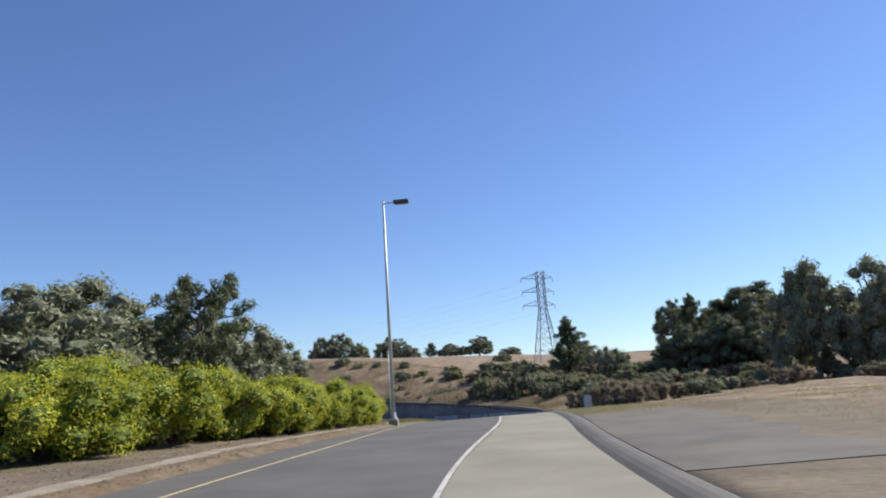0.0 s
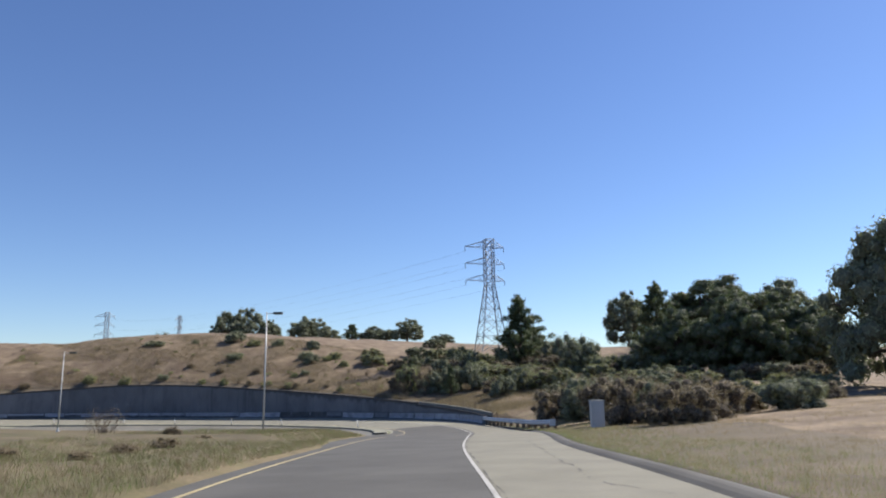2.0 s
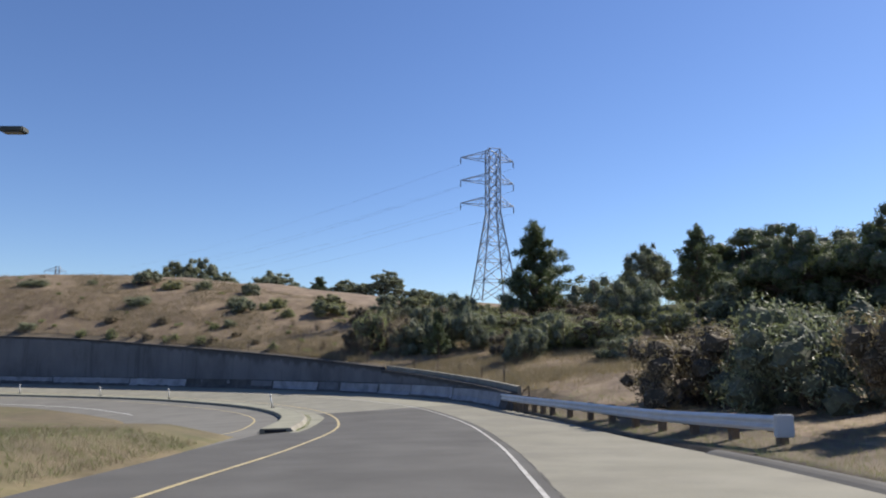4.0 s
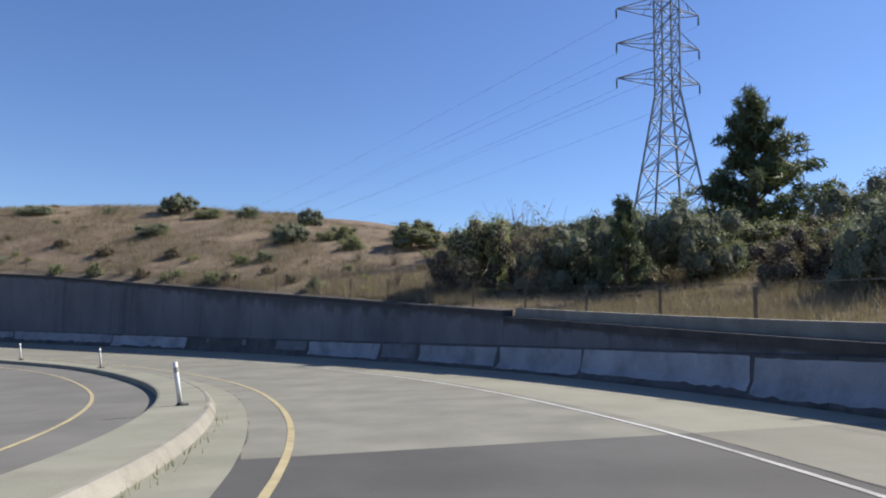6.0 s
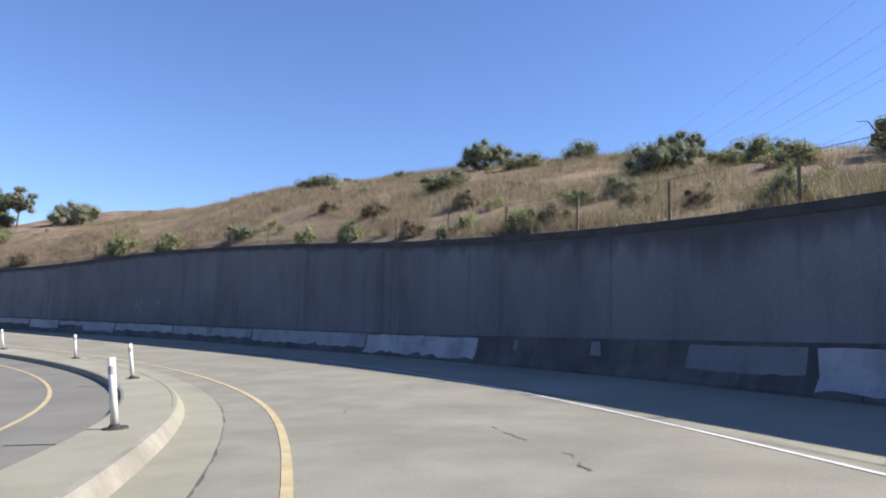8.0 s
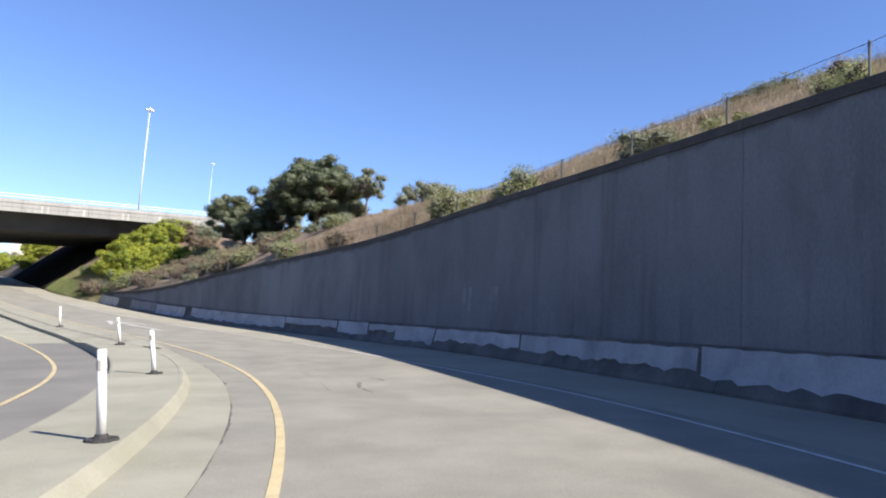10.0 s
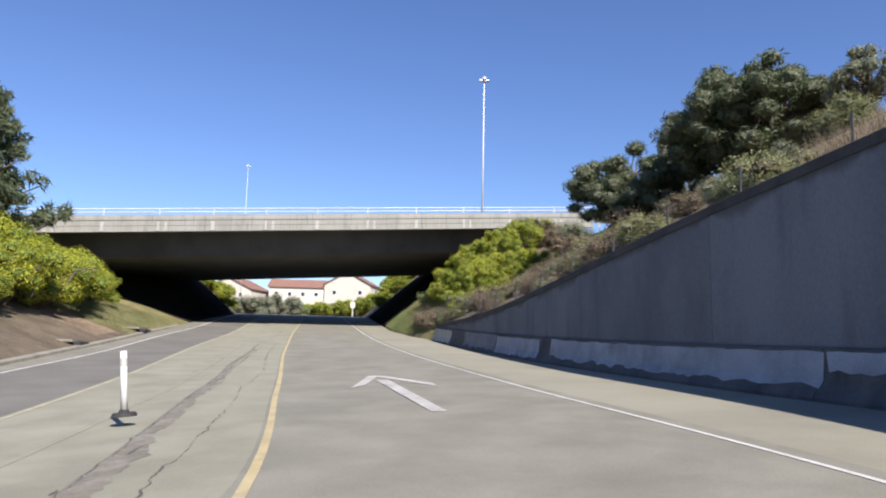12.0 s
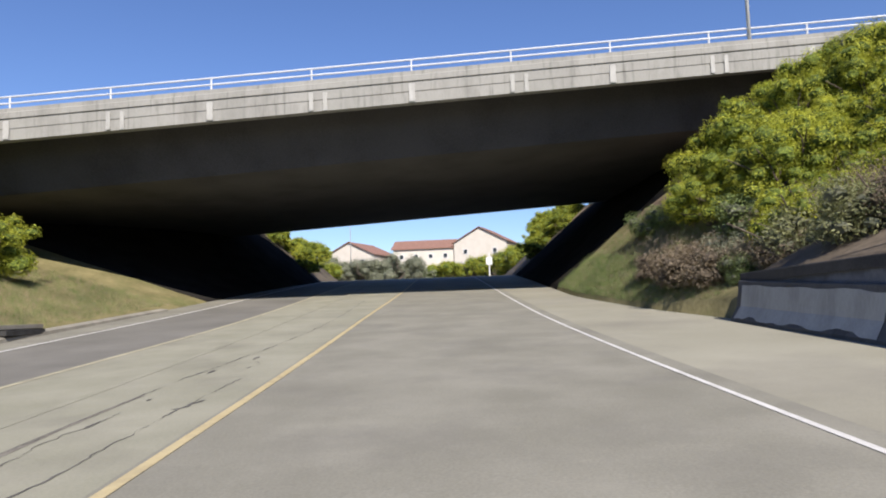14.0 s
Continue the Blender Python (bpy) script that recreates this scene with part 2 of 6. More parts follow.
L_BROWN = leaf_material("dry_brown_leaves", (0.113, 0.09, 0.0644), (0.263, 0.21, 0.146), 0.2)
# crown fill, darker than the leaves: the colour stands for inner shade
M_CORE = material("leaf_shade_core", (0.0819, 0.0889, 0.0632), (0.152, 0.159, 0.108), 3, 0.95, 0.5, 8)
M_CORE_LIME = material("lime_shade_core", (0.0525, 0.075, 0.015), (0.112, 0.15, 0.027), 3, 0.95, 0.5, 8)
M_CORE_DRY = material("dry_shade_core", (0.0585, 0.0481, 0.0351), (0.111, 0.0884, 0.0624), 3, 0.95, 0.5, 8)


def weathering(m, colour):
    """Black growth on a wall face, running down from its top in uneven drips by the attributes below and deep."""
    nt = m.node_tree
    n, l = nt.nodes, nt.links
    b = n["Principled BSDF"]
    was = b.inputs["Base Color"].links[0].from_socket
    geo, mp, tex = n.new("ShaderNodeNewGeometry"), n.new("ShaderNodeMapping"), n.new("ShaderNodeTexNoise")
    mp.inputs["Scale"].default_value = (1, 1, 0.12)
    tex.inputs["Scale"].default_value, tex.inputs["Detail"].default_value, tex.inputs["Roughness"].default_value = 0.8, 7, 0.6
    l.new(geo.outputs["Position"], mp.inputs["Vector"])
    l.new(mp.outputs[0], tex.inputs["Vector"])
    run = n.new("ShaderNodeMapRange")
    run.inputs[1].default_value, run.inputs[2].default_value, run.inputs[3].default_value, run.inputs[4].default_value = 0.42, 0.78, 0.55, 3.0
    l.new(tex.outputs[0], run.inputs[0])
    below, deep, length, share = n.new("ShaderNodeAttribute"), n.new("ShaderNodeAttribute"), n.new("ShaderNodeMath"), n.new("ShaderNodeMath")
    below.attribute_name, deep.attribute_name, length.operation, share.operation = "below", "deep", "MULTIPLY", "DIVIDE"
    l.new(deep.outputs["Fac"], length.inputs[0])
    l.new(run.outputs[0], length.inputs[1])
    l.new(below.outputs["Fac"], share.inputs[0])
    l.new(length.outputs[0], share.inputs[1])
    fade = n.new("ShaderNodeMapRange")
    fade.interpolation_type = "SMOOTHSTEP"
    fade.inputs[1].default_value, fade.inputs[2].default_value, fade.inputs[3].default_value, fade.inputs[4].default_value = 0.2, 1.25, 0.7, 0.0
    l.new(share.outputs[0], fade.inputs[0])
    mix = n.new("ShaderNodeMix")
    mix.data_type = "RGBA"
    l.new(fade.outputs[0], mix.inputs[0])
    l.new(was, mix.inputs[6])
    mix.inputs[7].default_value = (*colour, 1)
    l.new(mix.outputs[2], b.inputs["Base Color"])


weathering(M_WALL, (0.045, 0.045, 0.047))


# ---- building helpers ----
def mesh_object(name, verts, faces, mat, parent=None, smooth=False, label="", kind=""):
    me = bpy.data.meshes.new(name)
    me.from_pydata([tuple(v) for v in verts], [], [tuple(q) for q in faces])
    if isinstance(mat, (list, tuple)):
        for m in mat:
            me.materials.append(m)
    else:
        me.materials.append(mat)
    if smooth:
        me.polygons.foreach_set("use_smooth", [True] * len(me.polygons))
    me.update()
    ob = new(name, me)
    ob.parent = parent
    return tagged(ob, label=label, kind=kind)


def part(name, bm, mat, parent=None, label="", smooth=False):
    me = bpy.data.meshes.new(name)
    if smooth:
        for e in bm.edges:
            e.smooth = len(e.link_faces) == 2 and e.calc_face_angle(0) < 0.9
    bm.to_mesh(me)
    bm.free()
    me.materials.append(mat)
    if smooth:
        me.polygons.foreach_set("use_smooth", [True] * len(me.polygons))
    ob = new(name, me)
    ob.parent = parent
    return tagged(ob, label=label)


def empty(name, m, label, category, group=""):
    e = new(name)
    e.matrix_world = m
    return tagged(e, label=label, category=category, group=group)


def add_box(bm, cx, cy, cz, sx, sy, sz, m=None, bevel=0.0):
    r = bmesh.ops.create_cube(bm, size=1, matrix=Matrix.Translation((cx, cy, cz)) @ Matrix.Diagonal((sx, sy, sz, 1)))
    if bevel:
        es = list({e for v in r["verts"] for e in v.link_edges})
        out = bmesh.ops.bevel(bm, geom=es, offset=bevel, segments=2, affect="EDGES")
    if m is not None:
        bmesh.ops.transform(bm, matrix=m, verts=r["verts"])
    return bm


def add_tube(bm, a, b, r0, r1=None, sides=8, caps=True):
    """A tapered round bar from a to b."""
    a, b = Vector(a), Vector(b)
    r1 = r0 if r1 is None else r1
    q = (b - a).to_track_quat("Z", "Y").to_matrix().to_4x4()
    rings = []
    for p, r in ((a, r0), (b, r1)):
        rings.append([bm.verts.new(p + q.to_3x3() @ Vector((math.cos(t) * r, math.sin(t) * r, 0))) for t in [2 * math.pi * i / sides for i in range(sides)]])
    for i in range(sides):
        bm.faces.new((rings[0][i], rings[0][(i + 1) % sides], rings[1][(i + 1) % sides], rings[1][i]))
    if caps:
        bm.faces.new(rings[0][::-1])
        bm.faces.new(rings[1])
    return bm


# ---- the plan: a road line by its length s, and offsets d to its right ----
CTR = [(8.77, -24.77), (8.15, -9.79), (8.31, 5.21), (8.89, 20.2), (9.81, 35.17), (10.51, 47.15), (10.76, 56.14), (10.53, 65.14), (9.75, 75.11),
       (7.87, 84.92), (4.22, 94.2), (-1.23, 102.57), (-8.09, 109.83), (-16.54, 115.12), (-25.96, 118.44), (-35.82, 120.0), (-45.8, 119.93),
       (-55.68, 118.4), (-70.39, 115.48), (-85.1, 112.53)]
CTR_S = [-5, 10, 25, 40, 55, 67, 76, 85, 95, 105, 115, 125, 135, 145, 155, 165, 175, 185, 200, 215]
GRADE_S = [-60, -5, 10, 25, 40, 55, 67, 76, 85, 95, 105, 115, 125, 135, 145, 155, 165, 175, 185, 200, 215, 222, 240, 248, 260, 270, 290, 305, 330, 350, 400]
GRADE_Z = [-3.2, -2.32, -2.04, -1.9, -2.06, -2.58, -3.08, -3.53, -4.0, -4.38, -4.6, -4.8, -4.96, -5.05, -5.09, -5.04, -4.94, -4.76, -4.51, -3.9, -3.06, -2.56, -1.15, -0.6, -0.1, 0.15, 0.6, 1.6, 4.4, 5.5, 6.0]
BANK_S = [0, 40, 85, 95, 105, 125, 165, 185, 200, 215]
BANK_V = [0.01, 0.015, 0.01, 0.027, 0.048, 0.06, 0.063, 0.038, 0.016, 0.0]


def hermite(ks, vs):
    """A smooth curve through knots."""
    ks, vs = np.array(ks, float), np.array(vs, float)
    m = np.gradient(vs, ks, axis=0)

    def at(s):
        i = int(np.clip(np.searchsorted(ks, s) - 1, 0, len(ks) - 2))
        h = ks[i + 1] - ks[i]
        u = (s - ks[i]) / h
        if u < 0:
            return vs[i] + m[i] * (s - ks[i])
        if u > 1:
            return vs[i + 1] + m[i + 1] * (s - ks[i + 1])
        return (2 * u**3 - 3 * u**2 + 1) * vs[i] + (u**3 - 2 * u**2 + u) * h * m[i] + (-2 * u**3 + 3 * u**2) * vs[i + 1] + (u**3 - u**2) * h * m[i + 1]
    return at


_ctr, _grade = hermite(CTR_S, CTR), hermite(GRADE_S, GRADE_Z)


def bank(s):
    return float(np.interp(s, BANK_S, BANK_V))


def across(s):
    """The unit vector to the right of the road line."""
    v = _ctr(s + 0.25) - _ctr(s - 0.25)
    v = v / np.hypot(*v)
    return np.array([v[1], -v[0]])


def grade(s):
    return float(_grade(s)) if s < 400 else 6.0


def on_road(s, d, up=0.0):
    """A place on the banked road surface."""
    p = _ctr(s) + across(s) * d
    return Vector((p[0], p[1], grade(s) + bank(s) * max(-12.0, min(d, 9.0)) + up))


def heading(s):
    v = _ctr(s + 0.25) - _ctr(s - 0.25)
    return math.degrees(math.atan2(-v[0], v[1]))


YELLOW = hermite([-40, 9, 20, 27, 40, 55, 67, 76, 85, 95, 104, 109, 112, 116, 120, 125, 130, 136, 147, 158, 161.6, 164.4, 168, 173, 177, 184, 196, 206, 215, 230, 300], [-4.4, -4.3, -3.5, -3.4, -3.66, -3.9, -3.87, -3.4, -2.4, -1.25, -0.78, -0.62, -0.57, -0.46, -0.36, -0.35, -0.47, -0.54, -0.5, -0.42, -0.46, -0.55, -0.71, -1.04, -1.2, -1.49, -1.75, -1.75, -1.7, -1.3, -1.3])
GUTTER = hermite([104.5, 109, 112.6, 116, 121, 125, 128, 133, 145, 156.6, 162.7, 165.4, 167.4, 171.7, 176], [-1.3, -1.3, -1.24, -1.17, -1.12, -1.11, -1.16, -1.24, -1.15, -1.05, -1.14, -1.25, -1.35, -1.28, -1.3])
WHITE = hermite([-40, 0, 10, 25, 40, 55, 67, 76, 85, 95, 105, 115, 135, 145, 155, 165, 175, 185, 200, 230, 300], [-1.2, -0.6, -0.15, 0.8, 0.73, 0.6, 1.1, 1.8, 2.84, 3.7, 4.11, 4.3, 4.1, 4.5, 4.7, 4.15, 3.75, 3.42, 3.12, 2.9, 2.9])
WALL_D = hermite([70, 95, 100, 105, 115, 125, 135, 145, 155, 165, 175, 185, 200, 212], [6.9, 7.1, 7.3, 7.55, 7.85, 7.7, 7.45, 7.3, 7.1, 7.2, 7.15, 6.75, 6.45, 6.4])
_wall_h = hermite([95, 100, 105, 115, 125, 135, 145, 155, 165, 175, 185, 200, 212], [0.95, 1.05, 1.25, 1.85, 2.6, 3.42, 4.24, 4.92, 5.02, 4.36, 3.5, 1.75, 0.95])


def WALL_H(s):
    """Height of the wall's top over the road; it steps down where the low end begins."""
    return float(_wall_h(s)) - (0.2 if s < 117.6 else 0.0)


WALL_FROM, WALL_TO = 99.5, 211.5
KERB_R = hermite([-40, 0, 7, 15, 25, 40, 55, 65, 80, 92, 99], [1.5, 1.8, 2.1, 2.48, 3.05, 3.4, 3.75, 4.7, 6.3, 7.0, 7.3])
OPP_Y = hermite([40, 60, 75, 85, 92, 100, 105, 115, 155, 165, 170, 177, 185, 193, 208, 218, 230, 300], [-30, -18, -10.5, -7.0, -5.4, -4.7, -4.5, -4.45, -4.25, -4.5, -4.9, -5.45, -5.8, -5.85, -5.9, -5.45, -5.2, -5.2])
OPP_W = hermite([70, 155, 185, 193, 199, 212, 222, 232, 300], [-12.0, -8.2, -9.4, -9.4, -9.05, -9.0, -8.4, -8.0, -8.2])
_median_l = hermite([92, 100, 115, 150, 165, 175, 190, 230], [-4.2, -3.5, -3.0, -3.05, -3.35, -3.75, -3.88, -3.75])


def MEDIAN_L(s):
    return float(_median_l(min(s, 230.0)))


def low_lane(s):
    """How far the opposite lane lies below this road's plane."""
    return float(np.interp(s, [158, 174, 215, 232], [-0.004, -0.14, -0.13, -0.01]))


KERB_FOOT = hermite([92, 97, 104, 110, 116, 122, 130, 138, 150, 166, 170, 174], [-3.0, -2.5, -2.07, -1.86, -1.76, -1.68, -1.79, -1.82, -1.8, -1.84, -2.12, -2.3])


def strip(name, lo, hi, s0, s1, mat, up=0.0, step=1.5, cols=1, parent=None, kind="", label=""):
    """A paved band between two offsets along the road."""
    n = max(2, int((s1 - s0) / step) + 1)
    verts, faces = [], []
    for s in np.linspace(s0, s1, n):
        a = lo(s) if callable(lo) else lo
        b = hi(s) if callable(hi) else hi
        for c in range(cols + 1):
            verts.append(on_road(s, a + (b - a) * c / cols, up(s) if callable(up) else up))
    w = cols + 1
    for i in range(n - 1):
        for c in range(cols):
            faces.append((i * w + c, i * w + c + 1, (i + 1) * w + c + 1, (i + 1) * w + c))
    return mesh_object(name, verts, faces, mat, parent, label=label, kind=kind)


def sweep(name, profile, s0, s1, mat, step=1.0, parent=None, kind="", label="", smooth=False):
    """A closed cross-section, given by profile(s) as (d, up) pairs, along the road, capped at its ends."""
    n = max(2, int((s1 - s0) / step) + 1)
    verts, faces = [], []
    for s in np.linspace(s0, s1, n):
        pr = profile(s)
        for d, up in pr:
            verts.append(on_road(s, d, up))
    w = len(pr)
    for i in range(n - 1):
        for c in range(w):
            e = (c + 1) % w
            faces.append((i * w + c, i * w + e, (i + 1) * w + e, (i + 1) * w + c))
    faces.append(tuple(range(w))[::-1])
    faces.append(tuple((n - 1) * w + c for c in range(w)))
    return mesh_object(name, verts, faces, mat, parent, smooth, label, kind)


# ---- ground: one sheet, laid out along the road and out to the horizon ----
HILL_S = [-60, 40, 60, 80, 95, 110, 130, 150, 190, 205, 215, 250, 270, 420]
HILL_K = [0.012, 0.02, 0.06, 0.10, 0.14, 0.17, 0.22, 0.48, 0.68, 0.57, 0.5, 0.5, 0.2, 0.12]
LEFT_S = [-60, 60, 90, 185, 196, 206, 214, 222, 246, 256, 270, 420]
LEFT_H = [0.6, 0.5, 0.4, 0.4, 1.2, 2.6, 4.2, 6.0, 8.0, 4.0, 2.5, 2.0]


def right_edge(s):
    if s <= 99.5:
        return float(KERB_R(max(s, -40))) + 0.45
    if s < WALL_TO:
        return float(WALL_D(s)) + 0.32
    return float(np.interp(s, [212, 216, 222, 246, 262], [6.7, 6.0, 5.3, 5.8, 6.4]))


def left_edge(s):
    if s < 60:
        return float(YELLOW(max(s, -40))) - float(np.interp(s, [0, 22, 31, 36], [1.5, 1.4, 0.5, 0.5]))
    if s < 92:
        return float(np.interp(s, [60, 76, 92], [-6.2, -6.2, -5.6])) + 0.9
    return float(np.interp(s, [92, 185, 200, 214, 222, 246, 262, 320], [-10.6, -10.6, -10.5, -10.3, -10.0, -8.0, -9.5, -11.0]))


def rise(s, d):
    """Height of the ground over the road's edge, at an offset d outside the pavement."""
    e = right_edge(s)
    if d > 0:
        u = d - e
        k = float(np.interp(s, HILL_S, HILL_K))
        base = float(WALL_H(s)) - 0.12 if 99.5 < s < WALL_TO else float(np.interp(s, [60, 85, 99.5, 211, 216], [0.0, 0.03, 0.04, 0.5, 0.1]))
        bench = float(np.interp(s, [140, 155, 196, 208], [0.0, 0.9, 0.9, 0.0]))
        h = base + 17 * (1 - math.exp(-k * max(u - bench * math.exp(-max(u, 0) / 6), 0) / 17)) + float(np.interp(s, [140, 150, 160, 170, 175, 180, 188, 196], [0.0, 0.25, 0.4, 0.4, -0.4, -1.2, -1.2, 0.0])) * min(1.0, max(0.0, (u - 6) / 10))
        if 72 < s < 99.5:
            h += float(np.interp(s, [72, 90, 99.5], [0.0, 0.25, 0.6])) * min(1.0, max(0.0, (u - 1.0) / 1.4))
        if 213 < s < 262:
            top = 7.2 + (grade(222) - grade(s))
            g = min(base + 0.86 * max(u, 0), top)
            h = g if s > 218 else h + (g - h) * (s - 213) / 5
        back = float(np.interp(s, [145, 165], [22, 25]))
        h -= min(3.6, max(0.0, u - back) * float(np.interp(s, [145, 165], [0.10, 0.11])))
        far = min(1.0, max(0.0, (u - 220) / 600))
        return h * (1 - far) + 4 * far
    u = left_edge(s) - d
    top = float(np.interp(s, LEFT_S, LEFT_H))
    h = top * (1 - math.exp(-0.58 * max(u, 0) / max(top, 0.2))) if 185 < s < 270 else (min(top, min(0.10, 0.4 * max(u, 0)) + 0.035 * max(u, 0)) if s < 60 else min(top, 0.22 * max(u, 0)))
    if 185 < s < 270:
        h = min(top, float(np.interp(s, [200, 214, 222, 229, 238, 246], [0.4, 0.36, 0.31, 0.36, 0.75, 0.92])) * max(u, 0))
    far = min(1.0, max(0.0, (u - 40) / 60))
    return h * (1 - far) + 1.0 * far


def ground_z(s, d):
    e = right_edge(s) if d > 0 else left_edge(s)
    u = abs(d - e)
    z = grade(s) + bank(s) * max(-12.0, min(e, 9.0)) + rise(s, d)
    if u > 1.5:
        p = _ctr(s) + across(s) * d
        w = min(1.0, (u - 1.5) / 6) * (0.15 if 4 < s < 30 and 0 < d < 11 else 1.0)
        z += w * (0.45 * noise.noise(Vector((p[0] * 0.11, p[1] * 0.11, 3.1))) + 0.14 * noise.noise(Vector((p[0] * 0.5, p[1] * 0.5, 7.7))))
    return z


def on_ground(s, d, up=0.0):
    p = _ctr(s) + across(s) * d
    return Vector((p[0], p[1], ground_z(s, d) + up))


line = np.array([_ctr(s) for s in np.arange(-200, 520, 2.0)])


def inner_limit(s):
    """How far to the left the ground belongs to this stretch of the road and to no other."""
    for d in (12, 16, 20, 25, 30, 36, 44, 55, 70, 90, 120, 170, 250, 400, 800, 1500, 3000):
        p = _ctr(s) - across(s) * d
        if np.min(np.hypot(*(line - p).T)) < d - 1.5:
            return d * 0.93
    return 3000.0


def build_ground():
    cols = [-2600, -1200, -600, -300, -180, -120, -90] + list(np.arange(-60, 98, 2.5)) + [99.3, 99.7] + list(np.arange(101, 211, 1.25)) + [211.3, 211.8] + list(np.arange(213, 330, 2.0)) + [350, 400, 500, 700, 1200, 2600]
    outs = [0, 0.5, 1.2, 2, 3, 4.2, 5.6, 7.2, 9, 11, 13.2, 15.6, 18.2, 21, 24, 27.5, 31.5, 36, 41, 48, 56, 66, 80, 100, 130, 170, 230, 320, 480, 800, 1500, 3000]
    verts, faces = [], []
    for s in cols:
        el, er = left_edge(s), right_edge(s)
        lim = inner_limit(s)
        row = []
        for o in outs[::-1]:
            dd = el - min(o, max(lim + el, 0.5 + 0.02 * o))
            row.append((dd, None))
        row += [(el + 0.05, -0.35), (er - 0.05, -0.35)]
        row += [(er + o, None) for o in outs]
        for d, low in row:
            if low is None:
                verts.append(on_ground(s, d))
            else:
                verts.append(on_road(s, d, low))
    w = 2 * len(outs) + 2
    for i in range(len(cols) - 1):
        for c in range(w - 1):
            faces.append((i * w + c, i * w + c + 1, (i + 1) * w + c + 1, (i + 1) * w + c))
    g = mesh_object("ground", verts, faces, [M_DIRT, M_GRASS, M_SLOPE_SHADE, M_BANK, M_VERGE], kind="structure", smooth=True,
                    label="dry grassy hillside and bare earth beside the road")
    for f in g.data.polygons:
        i, c = divmod(f.index, w - 1)
        s = cols[i]
        f.material_index = 1 if (c > len(outs) + 4 and s > 74) or (c > len(outs) + 8) or c < len(outs) - (2 if 206 < s < 228 else 6) else 0
        if s < 195 and c < len(outs) - (0 if s > 30 else 6):
            f.material_index = 4
        if 211.5 < s < 226.5 and (len(outs) - 11 < c < len(outs) or len(outs) < c < len(outs) + 6):
            f.material_index = 3
        # ground beneath the bridge is coloured near black to stand for its shade
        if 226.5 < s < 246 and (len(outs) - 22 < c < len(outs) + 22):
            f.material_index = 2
    return g


build_ground()

# ---- pavement ----
strip("road_asphalt", lambda s: (YELLOW(s) - (float(np.interp(s, [0, 22, 31, 36], [1.7, 1.6, 0.7, 0.7])) if s < 58 else min(2.5, 0.7 + 0.1 * (s - 58))) if s < 91 else max(float(YELLOW(s)) - 2.5, float(KERB_FOOT(s)) - 0.03)), lambda s: WHITE(s) + (0.06 if s < 60 else min(0.25, 0.06 + 0.01 * (s - 60))), -60, 104.5, M_ASPHALT, 0.0, 1.5, 2, kind="structure", label="dark grey asphalt lane of the approach road")
strip("road_shoulder", lambda s: WHITE(s) + (0.05 if s < 60 else min(0.25, 0.05 + 0.01 * (s - 60))), lambda s: (KERB_R(s) + 0.1 if s < 99 else WALL_D(s) + 0.05), -60, 104.5, M_SHOULDER_OLD, 0.003, 1.5, 2, kind="structure", label="pale concrete shoulder")
strip("road_concrete", lambda s: (GUTTER(s) if s < 175 else min(-1.3, float(YELLOW(s)) - 0.1)), lambda s: (WHITE(s) + 0.3), 104.5, 286, M_LANE, 0.0, 1.5, 2, kind="structure", label="pale grey concrete lane through the curve")
strip("road_median", lambda s: MEDIAN_L(s) + 0.1, lambda s: (GUTTER(s) if s < 175 else min(-1.3, float(YELLOW(s)) - 0.1)), 169.5, 286, M_MEDIAN, 0.0, 1.0, 2, kind="structure", label="pale worn concrete of the flat median")
strip("road_shoulder", lambda s: WHITE(s) + 0.3, lambda s: (WALL_D(s) + 0.05 if s < 211 else right_edge(s) + 0.1), 104.5, 286, M_SHOULDER, 0.0, 1.5, 2, kind="structure", label="concrete shoulder along the retaining wall")
strip("road_gutter", lambda s: KERB_FOOT(s) - 0.05, lambda s: min(-1.3, float(KERB_FOOT(min(s, 105))) + float(np.interp(s, [91, 97, 101, 104.5], [0.25, 0.5, 0.85, 1.2]))) if s < 104.5 else GUTTER(s), 91.5, 173.6, M_MEDIAN, 0.008, 1.5, 1, kind="structure", label="concrete gutter strip beside the median kerb")
strip("road_opposite", lambda s: OPP_Y(s) - 6.2, lambda s: min(MEDIAN_L(max(s, 92)) + 0.05, float(OPP_Y(s)) + 2.2), 70, 175, M_WORN, low_lane, 1.5, 2, kind="structure", label="worn asphalt lane of the opposite direction")
strip("road_opposite", lambda s: OPP_W(s) - 0.15, lambda s: OPP_Y(s) - 0.12, 175, 286, M_WORN, low_lane, 1.5, 2, kind="structure", label="worn grey asphalt lane of the opposite direction")
strip("road_opposite", lambda s: left_edge(s) - 0.1, lambda s: OPP_W(s) - 0.15, 175, 286, M_LANE, low_lane, 1.5, 2, kind="structure", label="pale concrete shoulder of the opposite lane")
strip("road_median", lambda s: OPP_Y(s) - 0.12, lambda s: MEDIAN_L(s) + 0.05, 175, 286, M_MEDIAN, lambda s: low_lane(s) + 0.002, 1.5, 1, kind="structure", label="flat concrete median strip")
sweep("median_edge", lambda s: [(MEDIAN_L(s), -0.3), (MEDIAN_L(s), -0.01), (MEDIAN_L(s) + 0.02, 0.004), (MEDIAN_L(s) + 0.14, 0.005), (MEDIAN_L(s) + 0.14, -0.3)], 173.6, 231, M_MEDIAN, 1.0, kind="structure", label="concrete edge stepping down to the opposite lane")

